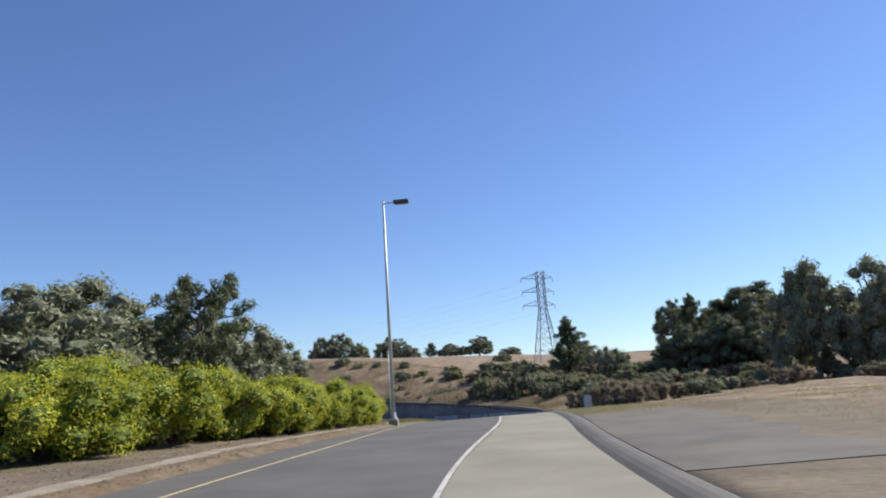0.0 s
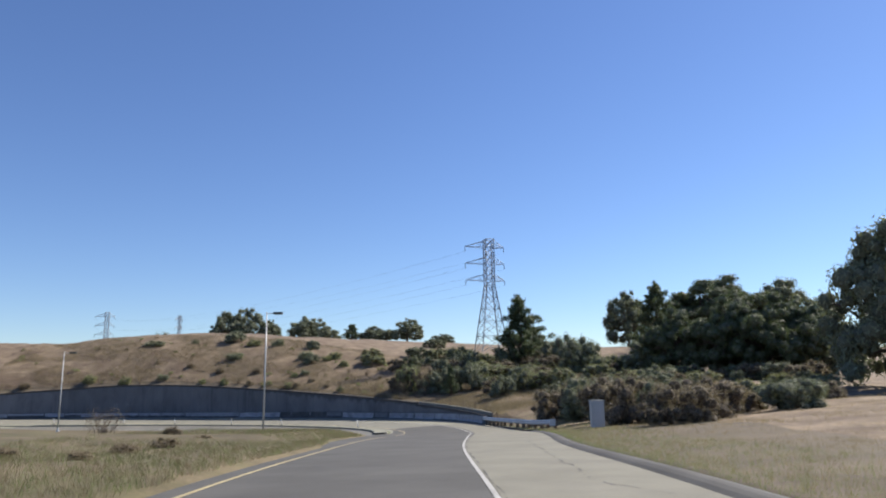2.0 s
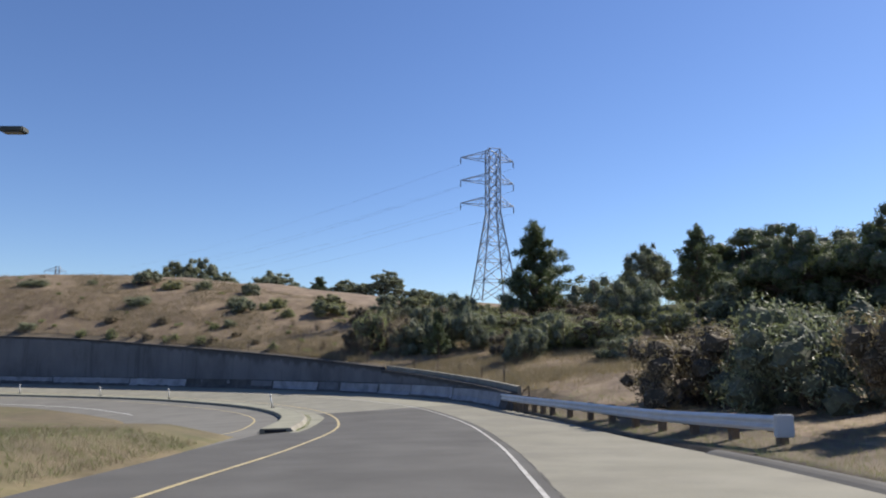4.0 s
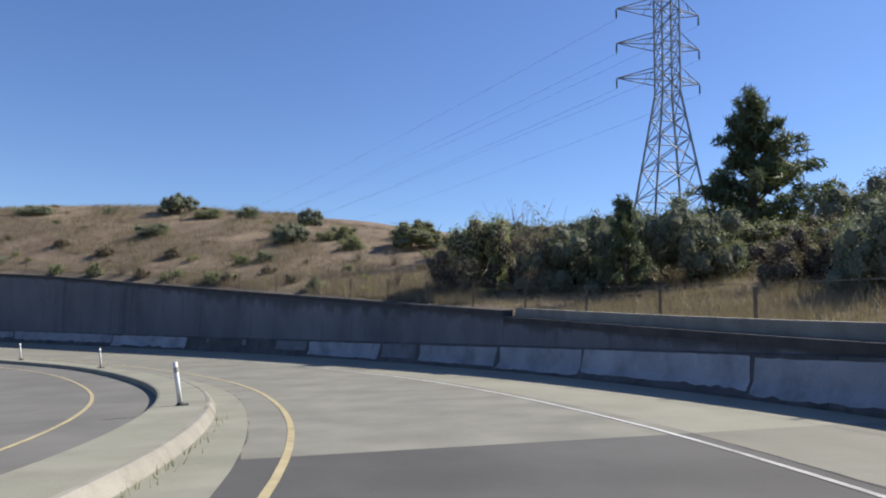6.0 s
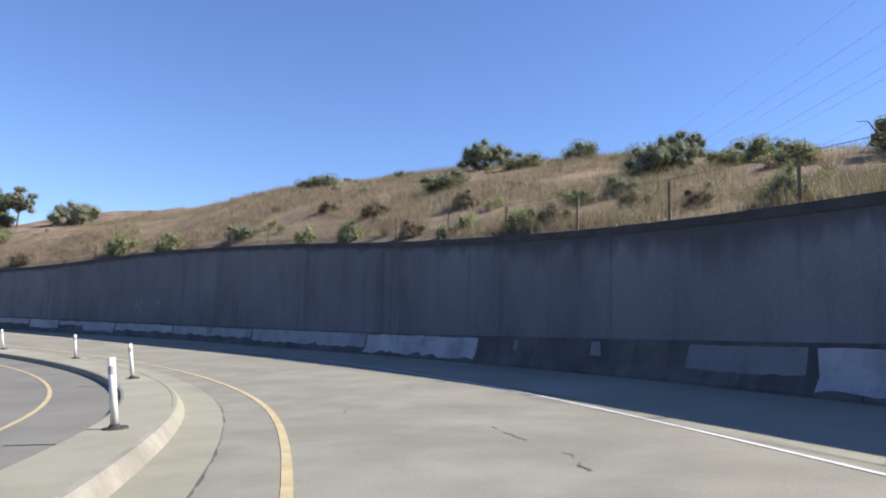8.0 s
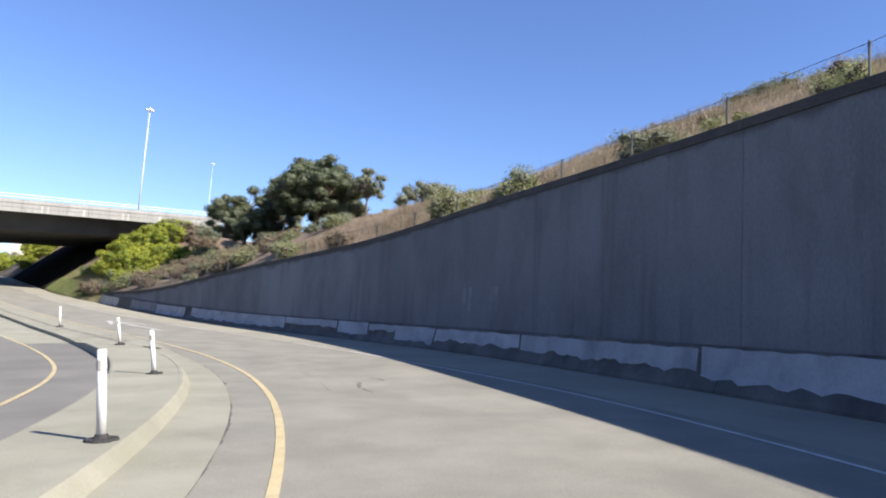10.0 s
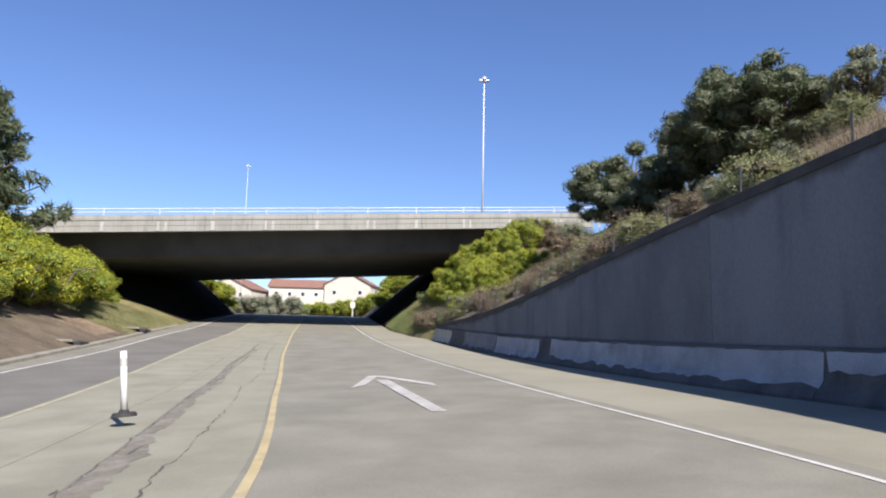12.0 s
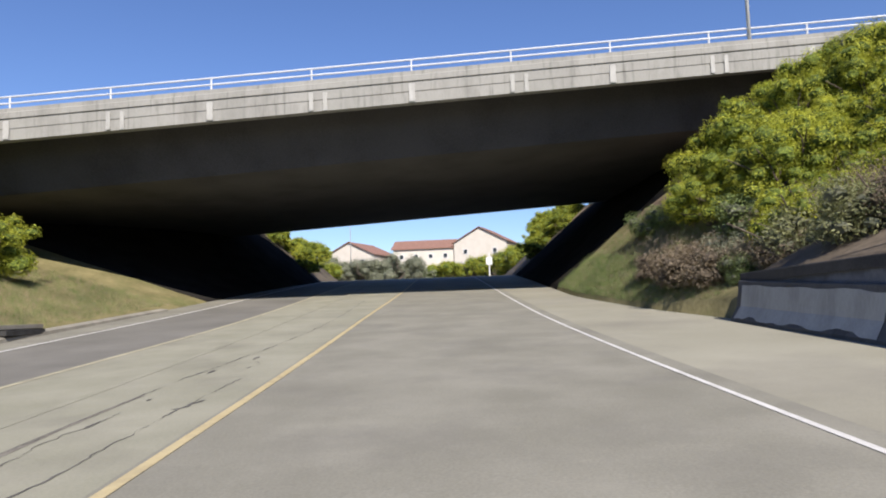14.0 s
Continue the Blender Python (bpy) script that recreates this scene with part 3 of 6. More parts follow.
# paint
def paint(name, off, s0, s1, mat, width, label, up=0.006, low=False):
    strip(name, lambda s: off(s) - width / 2, lambda s: off(s) + width / 2, s0, s1, mat, (lambda s: up + low_lane(s)) if low else up, 1.0, kind="structure", label=label)


paint("lane_line", YELLOW, -60, 284, M_YELLOW, 0.10, "worn yellow edge line")
paint("lane_line", WHITE, -60, 104, M_WHITE, 0.08, "worn white edge line along the shoulder")
paint("lane_line", WHITE, 104, 284, M_WHITE2, 0.072, "white edge line along the shoulder")
paint("lane_line", OPP_Y, 178, 284, M_FAINT, 0.09, "faded yellow line of the opposite lane", 0.008, True)
paint("lane_line", OPP_Y, 76, 178, M_YELLOW, 0.09, "thin yellow line of the opposite lane", 0.008, True)
paint("lane_line", OPP_W, 120, 284, M_WHITE2, 0.12, "white edge line of the opposite lane", 0.008, True)


def road_arrow():
    def poly(pts, bm):
        bm.faces.new([bm.verts.new(on_road(s, d, 0.007)) for s, d in pts])
    bm = bmesh.new()
    poly([(185.2, -0.05), (185.9, 0.30), (188.3, 0.80), (188.3, 0.55)], bm)
    poly([(188.3, 0.62), (188.3, 0.88), (185.9, 1.80), (185.2, 1.75)], bm)
    poly([(180.9, 1.2), (180.9, 0.96), (187.0, 0.62), (187.0, 0.92)], bm)
    return tagged(part("lane_arrow", bm, M_WHITE), label="worn white arrow painted on the concrete lane", kind="structure")


road_arrow()


def crack(off, s0, s1, width, seed, wig=0.06):
    rng = random.Random(seed)
    ph = [rng.uniform(0, 6) for _ in range(4)]
    mid = lambda s: (off(s) if callable(off) else off) + wig * (noise.noise(Vector((s * 0.9, ph[0], 0))) * 1.6 + noise.noise(Vector((s * 3.7, ph[1], 1))) + 0.7 * noise.noise(Vector((s * 11, ph[2], 2))))
    wd = lambda s: width * max(0.08, 0.55 + 1.3 * noise.noise(Vector((s * 1.3, ph[3], 5))) + 0.8 * noise.noise(Vector((s * 6.1, ph[3], 8))))
    strip("pavement_crack", lambda s: mid(s) - wd(s) / 2, lambda s: mid(s) + wd(s) / 2, s0, s1, M_CRACK, 0.004, 0.08, kind="structure", label="dark tar-filled crack in the pavement")


crack(lambda s: float(GUTTER(s)), 104.5, 172, 0.045, 1, 0.014)
crack(lambda s: WHITE(s) + (0.10 if s < 60 else min(0.25, 0.10 + 0.008 * (s - 60))), 14, 104, 0.035, 3, 0.02)
MAIN_CRACK = hermite([172, 176, 183, 190, 193, 199, 205, 212, 224], [-2.25, -2.62, -3.05, -3.2, -3.28, -3.12, -3.1, -2.6, -2.5])
SIDE_CRACK = hermite([171.5, 172.6, 174, 177, 183, 186, 190, 197, 206], [-1.25, -1.45, -1.8, -2.05, -2.17, -2.28, -2.16, -2.35, -2.3])
SILT_W = lambda s: float(np.interp(s, [172, 175, 179, 184, 192, 205], [0.5, 0.42, 0.26, 0.22, 0.15, 0.03])) * (1 + 0.6 * noise.noise(Vector((s * 1.3, 2.2, 0))) + 0.3 * noise.noise(Vector((s * 5.0, 7.2, 0))))
strip("gutter_silt", lambda s: float(MAIN_CRACK(s)) - 0.03, lambda s: float(MAIN_CRACK(s)) + SILT_W(s), 172.6, 205, M_SILT, 0.003, 0.15, kind="structure", label="silt and broken mortar along the worn joint")
crack(lambda s: float(MAIN_CRACK(s)), 173.6, 224, 0.026, 4, 0.03)
crack(lambda s: float(MAIN_CRACK(s)) + 0.22, 186, 204, 0.02, 5, 0.05)
crack(lambda s: float(SIDE_CRACK(s)), 171.5, 206, 0.02, 6, 0.05)
crack(lambda s: -3.4 - 0.1 * (s - 173.4), 173.4, 176.5, 0.03, 7, 0.04)
for q, (s0, d0, ln, sl, wd) in enumerate([(127.8, 2.06, 0.9, 0.12, 0.05), (129.5, 2.07, 1.2, 0.0, 0.03), (157.1, 1.38, 0.7, -0.12, 0.032), (157.8, 1.29, 0.95, 0.15, 0.03), (159.4, 1.19, 0.5, -0.5, 0.04), (159.0, 2.05, 0.6, -0.07, 0.035),
                                          (157.15, 4.35, 0.45, -1.3, 0.03), (133, 0.5, 0.8, 0.3, 0.025), (163.0, 1.06, 0.4, 0.3, 0.03), (136.2, 2.4, 0.3, 0.9, 0.03),
                                          (118.6, 1.3, 0.35, 1.6, 0.025), (121.5, 2.6, 0.3, 1.9, 0.02), (141.0, 1.8, 0.3, 1.5, 0.02), (193.0, -4.6, 0.9, 0.35, 0.05), (190.4, -3.95, 0.5, 0.3, 0.04), (204.0, -2.35, 0.5, 0.25, 0.06), (207.0, -2.5, 0.7, 0.1, 0.05)]):
    crack(lambda s, s0=s0, d0=d0, sl=sl: d0 + (s - s0) * sl, s0, s0 + ln, wd, 20 + q, 0.09 if s0 > 100 else 0.08)
crack(lambda s: float(np.interp(s, [40.2, 41.4, 42.3, 44.9, 51.5, 58], [2.85, 2.52, 2.27, 2.41, 2.72, 3.0])), 40.2, 58, 0.04, 41, 0.08)
# pale scuffs where the concrete has spalled
for q, (s0, d0, ln, wd) in enumerate([(157.5, 0.68, 0.5, 0.05), (158.3, 0.75, 0.6, 0.06), (187.2, -2.9, 1.2, 0.06), (194.6, -2.95, 1.3, 0.05), (160.6, 0.8, 0.4, 0.04)]):
    wob = lambda s, q=q, wd=wd: wd * max(0.1, 0.6 + 1.2 * noise.noise(Vector((s * 6.0, q * 3.1, 0))))
    strip("pavement_scuff", lambda s, d0=d0, wob=wob: d0 - wob(s) / 2, lambda s, d0=d0, wob=wob: d0 + wob(s) / 2, s0, s0 + ln, M_KERB, 0.0055, 0.07, kind="structure", label="pale spalled scuff in the concrete")

# kerbs and median island
def kerb_r_profile(s):
    k = float(KERB_R(s))
    return [(k, 0.0), (k + 0.10, 0.045), (k + 0.20, 0.07), (k + 0.30, 0.075), (k + 0.45, 0.05), (k + 0.62, -0.02), (k + 0.62, -0.2), (k, -0.2)]


sweep("kerb", kerb_r_profile, -60, 80, M_ASPHALT, 1.5, kind="structure", label="dark asphalt kerb along the shoulder")
island_h = lambda s: float(np.interp(s, [92, 93, 168.6, 172.0, 173.6], [0.13, 0.17, 0.15, 0.10, 0.0]))


def island_profile(s):
    a, b, h = float(MEDIAN_L(s)), float(KERB_FOOT(min(s, 174))), island_h(s)
    return [(a, -0.2), (a + 0.02, h * 0.9), (a + 0.07, h), (b - 0.19, h), (b - 0.19, -0.2)]


def island_kerb(s):
    b, h = float(KERB_FOOT(min(s, 174))), island_h(s)
    return [(b - 0.19, -0.2), (b - 0.19, h + 0.006), (b - 0.12, h + 0.004), (b - 0.085, h * 0.88), (b, 0.012), (b, -0.2)]


sweep("median_island", island_profile, 92.2, 173.6, M_MEDIAN, 1.0, kind="structure", label="raised concrete median island between the lanes")
sweep("kerb", island_kerb, 92.2, 132, M_KERB, 1.0, kind="structure", label="worn pale concrete kerb of the median island")
sweep("kerb", island_kerb, 132, 173.6, M_MEDIAN, 1.0, kind="structure", label="worn grey concrete kerb of the median island")

# ---- retaining wall with its barrier foot ----
wall = tagged(new("wall_retaining"), label="tall grey concrete retaining wall along the curve", kind="structure")
joints = [WALL_FROM, 108.1] + [108.2 + 9.4 * i for i in range(1, 11)] + [WALL_TO]


def wall_run(me, a, b):
    """Writes on each corner of a panel how far it lies below the coping, and how far the black weathering runs down there."""
    below, deep = me.attributes.new("below", "FLOAT", "POINT"), me.attributes.new("deep", "FLOAT", "POINT")
    n = len(me.vertices) // 4
    for k, s in enumerate(np.linspace(a, b, n)):
        for c in range(4):
            below.data[4 * k + c].value = 0.0 if c in (1, 2) else float(WALL_H(s)) + 0.14
            deep.data[4 * k + c].value = float(np.interp(s, [100, 118, 126, 133, 141, 147, 155, 175, 205, 211], [0.12, 0.2, 0.32, 0.5, 0.45, 0.2, 0.12, 0.16, 0.14, 0.1]))


for a, b in zip(joints, joints[1:]):
    sweep("panel", lambda s: [(WALL_D(s) + 0.26, -0.3), (WALL_D(s) + 0.26, WALL_H(s) - 0.16), (WALL_D(s) + 0.6, WALL_H(s) - 0.16), (WALL_D(s) + 0.6, -0.3)], a + 0.006, b - 0.006, M_WALL, 1.5, wall)
    wall_run(wall.children[-1].data, a + 0.006, b - 0.006)
    sweep("coping", lambda s: [(WALL_D(s) + 0.23, WALL_H(s) - 0.19), (WALL_D(s) + 0.23, WALL_H(s) - 0.02), (WALL_D(s) + 0.24, WALL_H(s)), (WALL_D(s) + 0.64, WALL_H(s)), (WALL_D(s) + 0.64, WALL_H(s) - 0.19)], a + 0.004, b - 0.004, M_COPING, 1.5, wall, label="dark weathered coping")
    sweep("joint_filler", lambda s: [(WALL_D(s) + 0.3, -0.3), (WALL_D(s) + 0.3, WALL_H(s) - 0.2), (WALL_D(s) + 0.5, WALL_H(s) - 0.2), (WALL_D(s) + 0.5, -0.3)], b - 0.05, b + (0.05 if b < WALL_TO else 0), M_COPING, 1.5, wall)


def barrier_profile(s):
    w = float(WALL_D(s))
    return [(w - 0.04, -0.2), (w - 0.04, 0.06), (w + 0.10, 0.30), (w + 0.17, 0.82), (w + 0.20, 0.84), (w + 0.25, 0.84), (w + 0.25, -0.2)]


sweep("panel", lambda s: [(WALL_D(s) + 0.66, WALL_H(s) - 0.9), (WALL_D(s) + 0.66, WALL_H(s) + 0.28), (WALL_D(s) + 0.86, WALL_H(s) + 0.28), (WALL_D(s) + 0.86, WALL_H(s) - 0.9)], 99.6, 117.5, M_KERB, 1.0, wall, label="low pale upper strip behind the coping")
barrier = tagged(new("barrier"), label="stained concrete safety barrier at the foot of the wall", kind="structure")
for i in range(18):
    a, b = WALL_FROM + 6.22 * i, WALL_FROM + 6.22 * (i + 1)
    sweep("segment", barrier_profile, a + 0.01, min(b, WALL_TO) - 0.01, M_BARRIER, 0.5, barrier)
PATCHES = [(100.5, 107.5, 0.10, 0), (107.6, 113.4, 0.17, 0), (113.5, 117.6, 0.09, 0), (117.8, 122.6, 0.14, 0), (122.9, 125.4, 0.2, 1), (125.6, 131.4, 0.10, 0), (131.6, 134.1, 0.3, 1), (136.6, 136.9, 0.45, 1), (139.7, 139.9, 0.5, 1), (141.6, 147.8, 0.12, 0),
           (147.9, 156, 0.25, 0), (156.1, 162.7, 0.34, 0), (162.8, 167.9, 0.36, 0), (168.0, 170.8, 0.22, 0), (170.85, 173.0, 0.5, 0), (173.05, 175.6, 0.27, 0), (175.7, 180.2, 0.48, 0), (180.3, 192, 0.22, 0), (193, 198, 0.12, 0), (198.1, 203.5, 0.18, 1), (206.6, 211.3, 0.08, 2)]
for a, b, lo, old in PATCHES:
    hi = random.Random(int(b * 10)).uniform(0.74, 0.80)
    f_at = lambda z, w: w + (0.10 - 0.14 * (0.30 - z) / 0.24 if z < 0.30 else 0.10 + 0.07 * (z - 0.30) / 0.52)
    n = max(2, int((b - a) / 0.2) + 1)
    vs, fs = [], []
    for s in np.linspace(a, b, n):
        rag = (1.0 if a > 140 else 0.25) * (0.10 * noise.noise(Vector((s * 1.3, a, 0))) + 0.08 * noise.noise(Vector((s * 3.1, a, 6)))) + 0.05 * noise.noise(Vector((s * 5.1, a, 3)))
        edge = (s - a) / max(b - a, 0.01) * 2 - 1
        for z in (max(0.07, lo + rag), max(0.32, lo + rag + 0.02), hi + 0.3 * rag):
            u = s + (0.0 if abs(edge) < 0.999 else edge * 0.12 * noise.noise(Vector((a * 3.1, z * 5.0, edge))) - edge * 0.02 * (0.8 - z))
            vs.append(on_road(u, f_at(z, float(WALL_D(u))) - 0.012, z))
    for i in range(n - 1):
        for c in range(2):
            fs.append((i * 3 + c, i * 3 + c + 1, (i + 1) * 3 + c + 1, (i + 1) * 3 + c))
    mesh_object("paint_patch", vs, fs, (M_PATCH, M_PATCH_OLD, M_PALE)[old], barrier, label="pale grey patch of cover-up paint")

# scrubbed places on the wall face
for a, b, lo, hi in [(163.9, 164.25, 1.25, 2.2), (164.35, 164.8, 1.35, 2.15), (165.0, 165.5, 1.3, 2.1), (165.9, 166.1, 1.4, 2.2), (166.25, 166.6, 1.7, 2.2)]:
    vs, fs = [], []
    n = 14
    for s in np.linspace(a, b, n):
        k = 0.16 * noise.noise(Vector((s * 3.1, a, 2)))
        vs += [on_road(s, float(WALL_D(s)) + 0.256, lo + k), on_road(s, float(WALL_D(s)) + 0.256, hi + 0.6 * k)]
    for i in range(n - 1):
        fs.append((2 * i, 2 * i + 1, 2 * i + 3, 2 * i + 2))
    mesh_object("scrubbed_patch", vs, fs, M_GHOST, wall, label="faint pale scrubbed patch")

# ---- bridge: it crosses the road square and climbs a little to the right ----
BX0, BX1 = -92.3, -114.3


def bridge_z(y):
    return 5.27 + 0.065 * (y - 115)


def bridge_x(x, y):
    return x - 0.2 * (y - 115)


def bridge_sweep(name, profile, y0, y1, mat, parent, label="", step=4.0):
    n = max(2, int((y1 - y0) / step) + 1)
    vs, fs = [], []
    for y in np.linspace(y0, y1, n):
        for x, z in profile:
            vs.append((bridge_x(x, y), y, bridge_z(y) + z))
    w = len(profile)
    for i in range(n - 1):
        for c in range(w):
            e = (c + 1) % w
            fs.append((i * w + c, i * w + e, (i + 1) * w + e, (i + 1) * w + c))
    fs += [tuple(range(w))[::-1], tuple((n - 1) * w + c for c in range(w))]
    return mesh_object(name, vs, fs, mat, parent, label=label)


bridge = empty("road_bridge", Matrix.Identity(4), "pale concrete highway bridge with a dark box girder over the road", "bridge")
Y0, Y1 = 88.0, 131.0
bridge_sweep("deck", [(BX0 - 0.1, 0.0), (BX0 - 0.1, 0.32), (BX1 + 0.1, 0.32), (BX1 + 0.1, 0.0), (BX1 + 1.2, -0.1), (BX1 + 2.2, -1.9), (BX0 - 2.2, -1.9), (BX0 - 1.2, -0.1)], Y0, Y1, M_SOFFIT_SHADE, bridge, "underside of the box girder, coloured dark for its shade")
skew = Matrix.Rotation(math.atan(0.2), 4, "Z")
for x, sg in ((BX0, -1), (BX1, 1)):
    bridge_sweep("parapet", [(x + sg * 0.025, -0.42), (x + sg * 0.025, -0.03), (x, 0.0), (x, 0.30), (x + sg * 0.05, 0.32), (x + sg * 0.05, 0.36), (x, 0.38), (x, 0.58), (x + sg * 0.05, 0.62), (x + sg * 0.05, 0.76), (x + sg * 0.36, 0.76), (x + sg * 0.36, -0.42)], Y0 - 6, Y1 + 0.7, M_BRIDGE, bridge, "streaked concrete parapet")
    for i in range(14):
        y = Y0 - 2 + 3.55 * i
        m = Matrix.Translation((bridge_x(x, y), y, bridge_z(y))) @ skew
        for k, (off, wide) in enumerate(((0, 0.24 if i % 2 else 0.17), (0.5, 0.17))):
            if k == 0 or i % 2 == 0:
                bm = bmesh.new()
                add_box(bm, -sg * 0.005, off, -0.05, 0.03, wide, 0.68, bevel=0.015)
                part("pilaster", bm, M_PALE, bridge, "pale vertical strip on the parapet").matrix_world = m
        bm = bmesh.new()
        add_tube(bm, (sg * 0.2, 0, 0.6), (sg * 0.2, 0, 1.22), 0.035, sides=6)
        part("rail_post", bm, M_STEEL, bridge).matrix_world = m
    for z in (0.98, 1.22):
        bm = bmesh.new()
        ends_y = (Y0 - 8, Y1 + 0.7)
        add_tube(bm, *[(bridge_x(x, y) + sg * 0.2, y, bridge_z(y) + z) for y in ends_y], 0.035, sides=6)
        part("hand_rail", bm, M_STEEL, bridge)
bm = bmesh.new()
add_box(bm, -0.16, 0, 0.28, 0.10, 6.0, 1.0, bevel=0.01)
for y in (-2.6, -0.9, 0.8, 2.5):
    add_box(bm, -0.16, y, 0.75, 0.09, 0.09, 1.0)
add_box(bm, -0.16, 0, 1.2, 0.07, 6.0, 0.07)
part("end_screen", bm, M_FENCE, bridge, "dark steel screen at the parapet end").matrix_world = Matrix.Translation((bridge_x(BX0, 134.8), 134.8, bridge_z(134.8))) @ skew
# abutments take the same dark colour as shade under the deck
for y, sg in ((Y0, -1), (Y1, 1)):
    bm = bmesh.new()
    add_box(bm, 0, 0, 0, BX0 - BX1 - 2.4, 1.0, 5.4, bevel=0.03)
    part("abutment", bm, M_SOFFIT_SHADE, bridge).matrix_world = Matrix.Translation((bridge_x((BX0 + BX1) / 2, y), y + sg * 0.5, bridge_z(y) - 3.0)) @ skew


# ---- poles, rails, posts ----
def street_lamp(base, height, arm=0.55, head=True, r=0.095, label="tall grey steel street lamp with a dark box head", arm_dir=0.0, pad=True):
    t = empty("street_lamp", Matrix.Translation(base) @ Matrix.Rotation(arm_dir, 4, "Z"), label, "street lamp")
    bm = bmesh.new()
    add_tube(bm, (0, 0, 0.1), (0, 0, height), r, r * 0.55, 12)
    part("pole", bm, M_POLE, t, smooth=True)
    bm = bmesh.new()
    add_box(bm, 0, 0, 0.06, r * 4, r * 4, 0.04, bevel=0.01)
    add_tube(bm, (0, 0, 0.06), (0, 0, 0.38), r * 1.5, r * 1.15, 12)
    part("base_plate", bm, M_POLE, t)
    for i in range(4):
        bm = bmesh.new()
        a = math.pi / 4 + i * math.pi / 2
        add_tube(bm, (math.cos(a) * r * 2.1, math.sin(a) * r * 2.1, 0.03), (math.cos(a) * r * 2.1, math.sin(a) * r * 2.1, 0.14), 0.02, sides=6)
        part("bolt", bm, M_STEEL, t)
    if pad:
        bm = bmesh.new()
        add_box(bm, 0, 0, -0.26, 0.42, 0.42, 0.56, bevel=0.03)
        part("footing", bm, M_KERB, t, "pale concrete footing")
    if head:
        bm = bmesh.new()
        add_tube(bm, (0, 0, height - 0.12), (arm, 0, height - 0.10), r * 0.35, sides=8)
        part("arm", bm, M_POLE, t)
        bm = bmesh.new()
        add_box(bm, arm + 0.35, 0, height - 0.10, 0.75, 0.38, 0.17, bevel=0.03)
        h = part("lamp_head", bm, M_LAMP, t, "dark box-shaped lamp head")
        bm = bmesh.new()
        add_box(bm, arm + 0.35, 0, height - 0.195, 0.6, 0.3, 0.02, bevel=0.008)
        part("lens", bm, M_GLASS, h)
    return t


street_lamp((4.47, 13.95, -1.78), 10.62, arm_dir=radians(-4))
street_lamp((-2.36, 68.2, -4.15), 9.6, arm_dir=radians(-4), r=0.08)
street_lamp((-29.9, 94.5, -4.8), 8.8, arm_dir=radians(10), r=0.08)


def guard_rail():
    t = tagged(new("guard_rail"), label="galvanised steel guard rail on dark wooden posts", category="guard rail")
    off = lambda s: float(np.interp(s, [80, 92, 99.4], [7.7, 7.6, 7.35]))
    sec = [(0.0, 0.44), (-0.05, 0.50), (-0.05, 0.54), (0.0, 0.58), (0.0, 0.62), (-0.05, 0.66), (-0.05, 0.70), (0.0, 0.76)]
    prof = lambda s: [(off(s) + a, b) for a, b in sec] + [(off(s) + a + 0.012, b) for a, b in sec[::-1]]
    sweep("beam", prof, 79.5, 100.2, M_STEEL, 0.6, t, label="grey W-section steel beam")
    m = Matrix.Translation(on_road(79.4, off(79.4))) @ Matrix.Rotation(radians(heading(79.4)), 4, "Z")
    bm = bmesh.new()
    add_box(bm, 0.0, 0, 0.56, 0.42, 0.10, 0.46, bevel=0.03)
    part("end_terminal", bm, M_SIGN, t, "pale square end terminal").matrix_world = m
    for i in range(13):
        s = (80, 81.9, 83.8, 85.7, 87.6, 89.5, 91.4, 93.3, 95.0, 96.0, 97.0, 98.0, 99.0)[i]
        p = on_road(s, off(s))
        m = Matrix.Translation(p) @ Matrix.Rotation(radians(heading(s)), 4, "Z")
        bm = bmesh.new()
        add_box(bm, 0.32, 0, 0.22, 0.20, 0.20, 1.08, bevel=0.015)
        part("post", bm, M_WOOD, t).matrix_world = m
        bm = bmesh.new()
        add_box(bm, 0.12, 0, 0.58, 0.20, 0.16, 0.34, bevel=0.012)
        part("block", bm, M_WOOD, t).matrix_world = m
    return t


guard_rail()


def marker_post(s, d, lean):
    p = on_road(s, d, 0.15)
    t = empty("delineator_post", Matrix.Translation(p) @ Matrix.Rotation(radians(heading(s)), 4, "Z") @ Matrix.Rotation(radians(lean), 4, "Y"),
              "white plastic delineator post on a black rubber foot", "traffic post", "delineator posts on the median")
    bm = bmesh.new()
    add_tube(bm, (0, 0, 0.03), (0, 0, 0.86), 0.047, 0.043, 12)
    part("tube", bm, M_POST, t, smooth=True)
    bm = bmesh.new()
    add_tube(bm, (0, 0, -0.02), (0, 0, 0.03), 0.17, 0.15, 16)
    add_tube(bm, (0, 0, 0.03), (0, 0, 0.07), 0.08, 0.055, 12)
    part("foot", bm, M_RUBBER, t)
    bm = bmesh.new()
    add_tube(bm, (0, 0, 0.66), (0, 0, 0.76), 0.0485, 0.048, 12, False)
    part("reflector_band", bm, M_WHITE, t)


for s, d, lean in [(111.0, -2.5, -10), (131.4, -2.45, -7), (141.7, -2.42, -8), (152.0, -2.1, -6), (160.0, -2.35, -9), (170.3, -2.75, -10), (180.6, -3.3, -5)]:
    marker_post(s, d, lean)


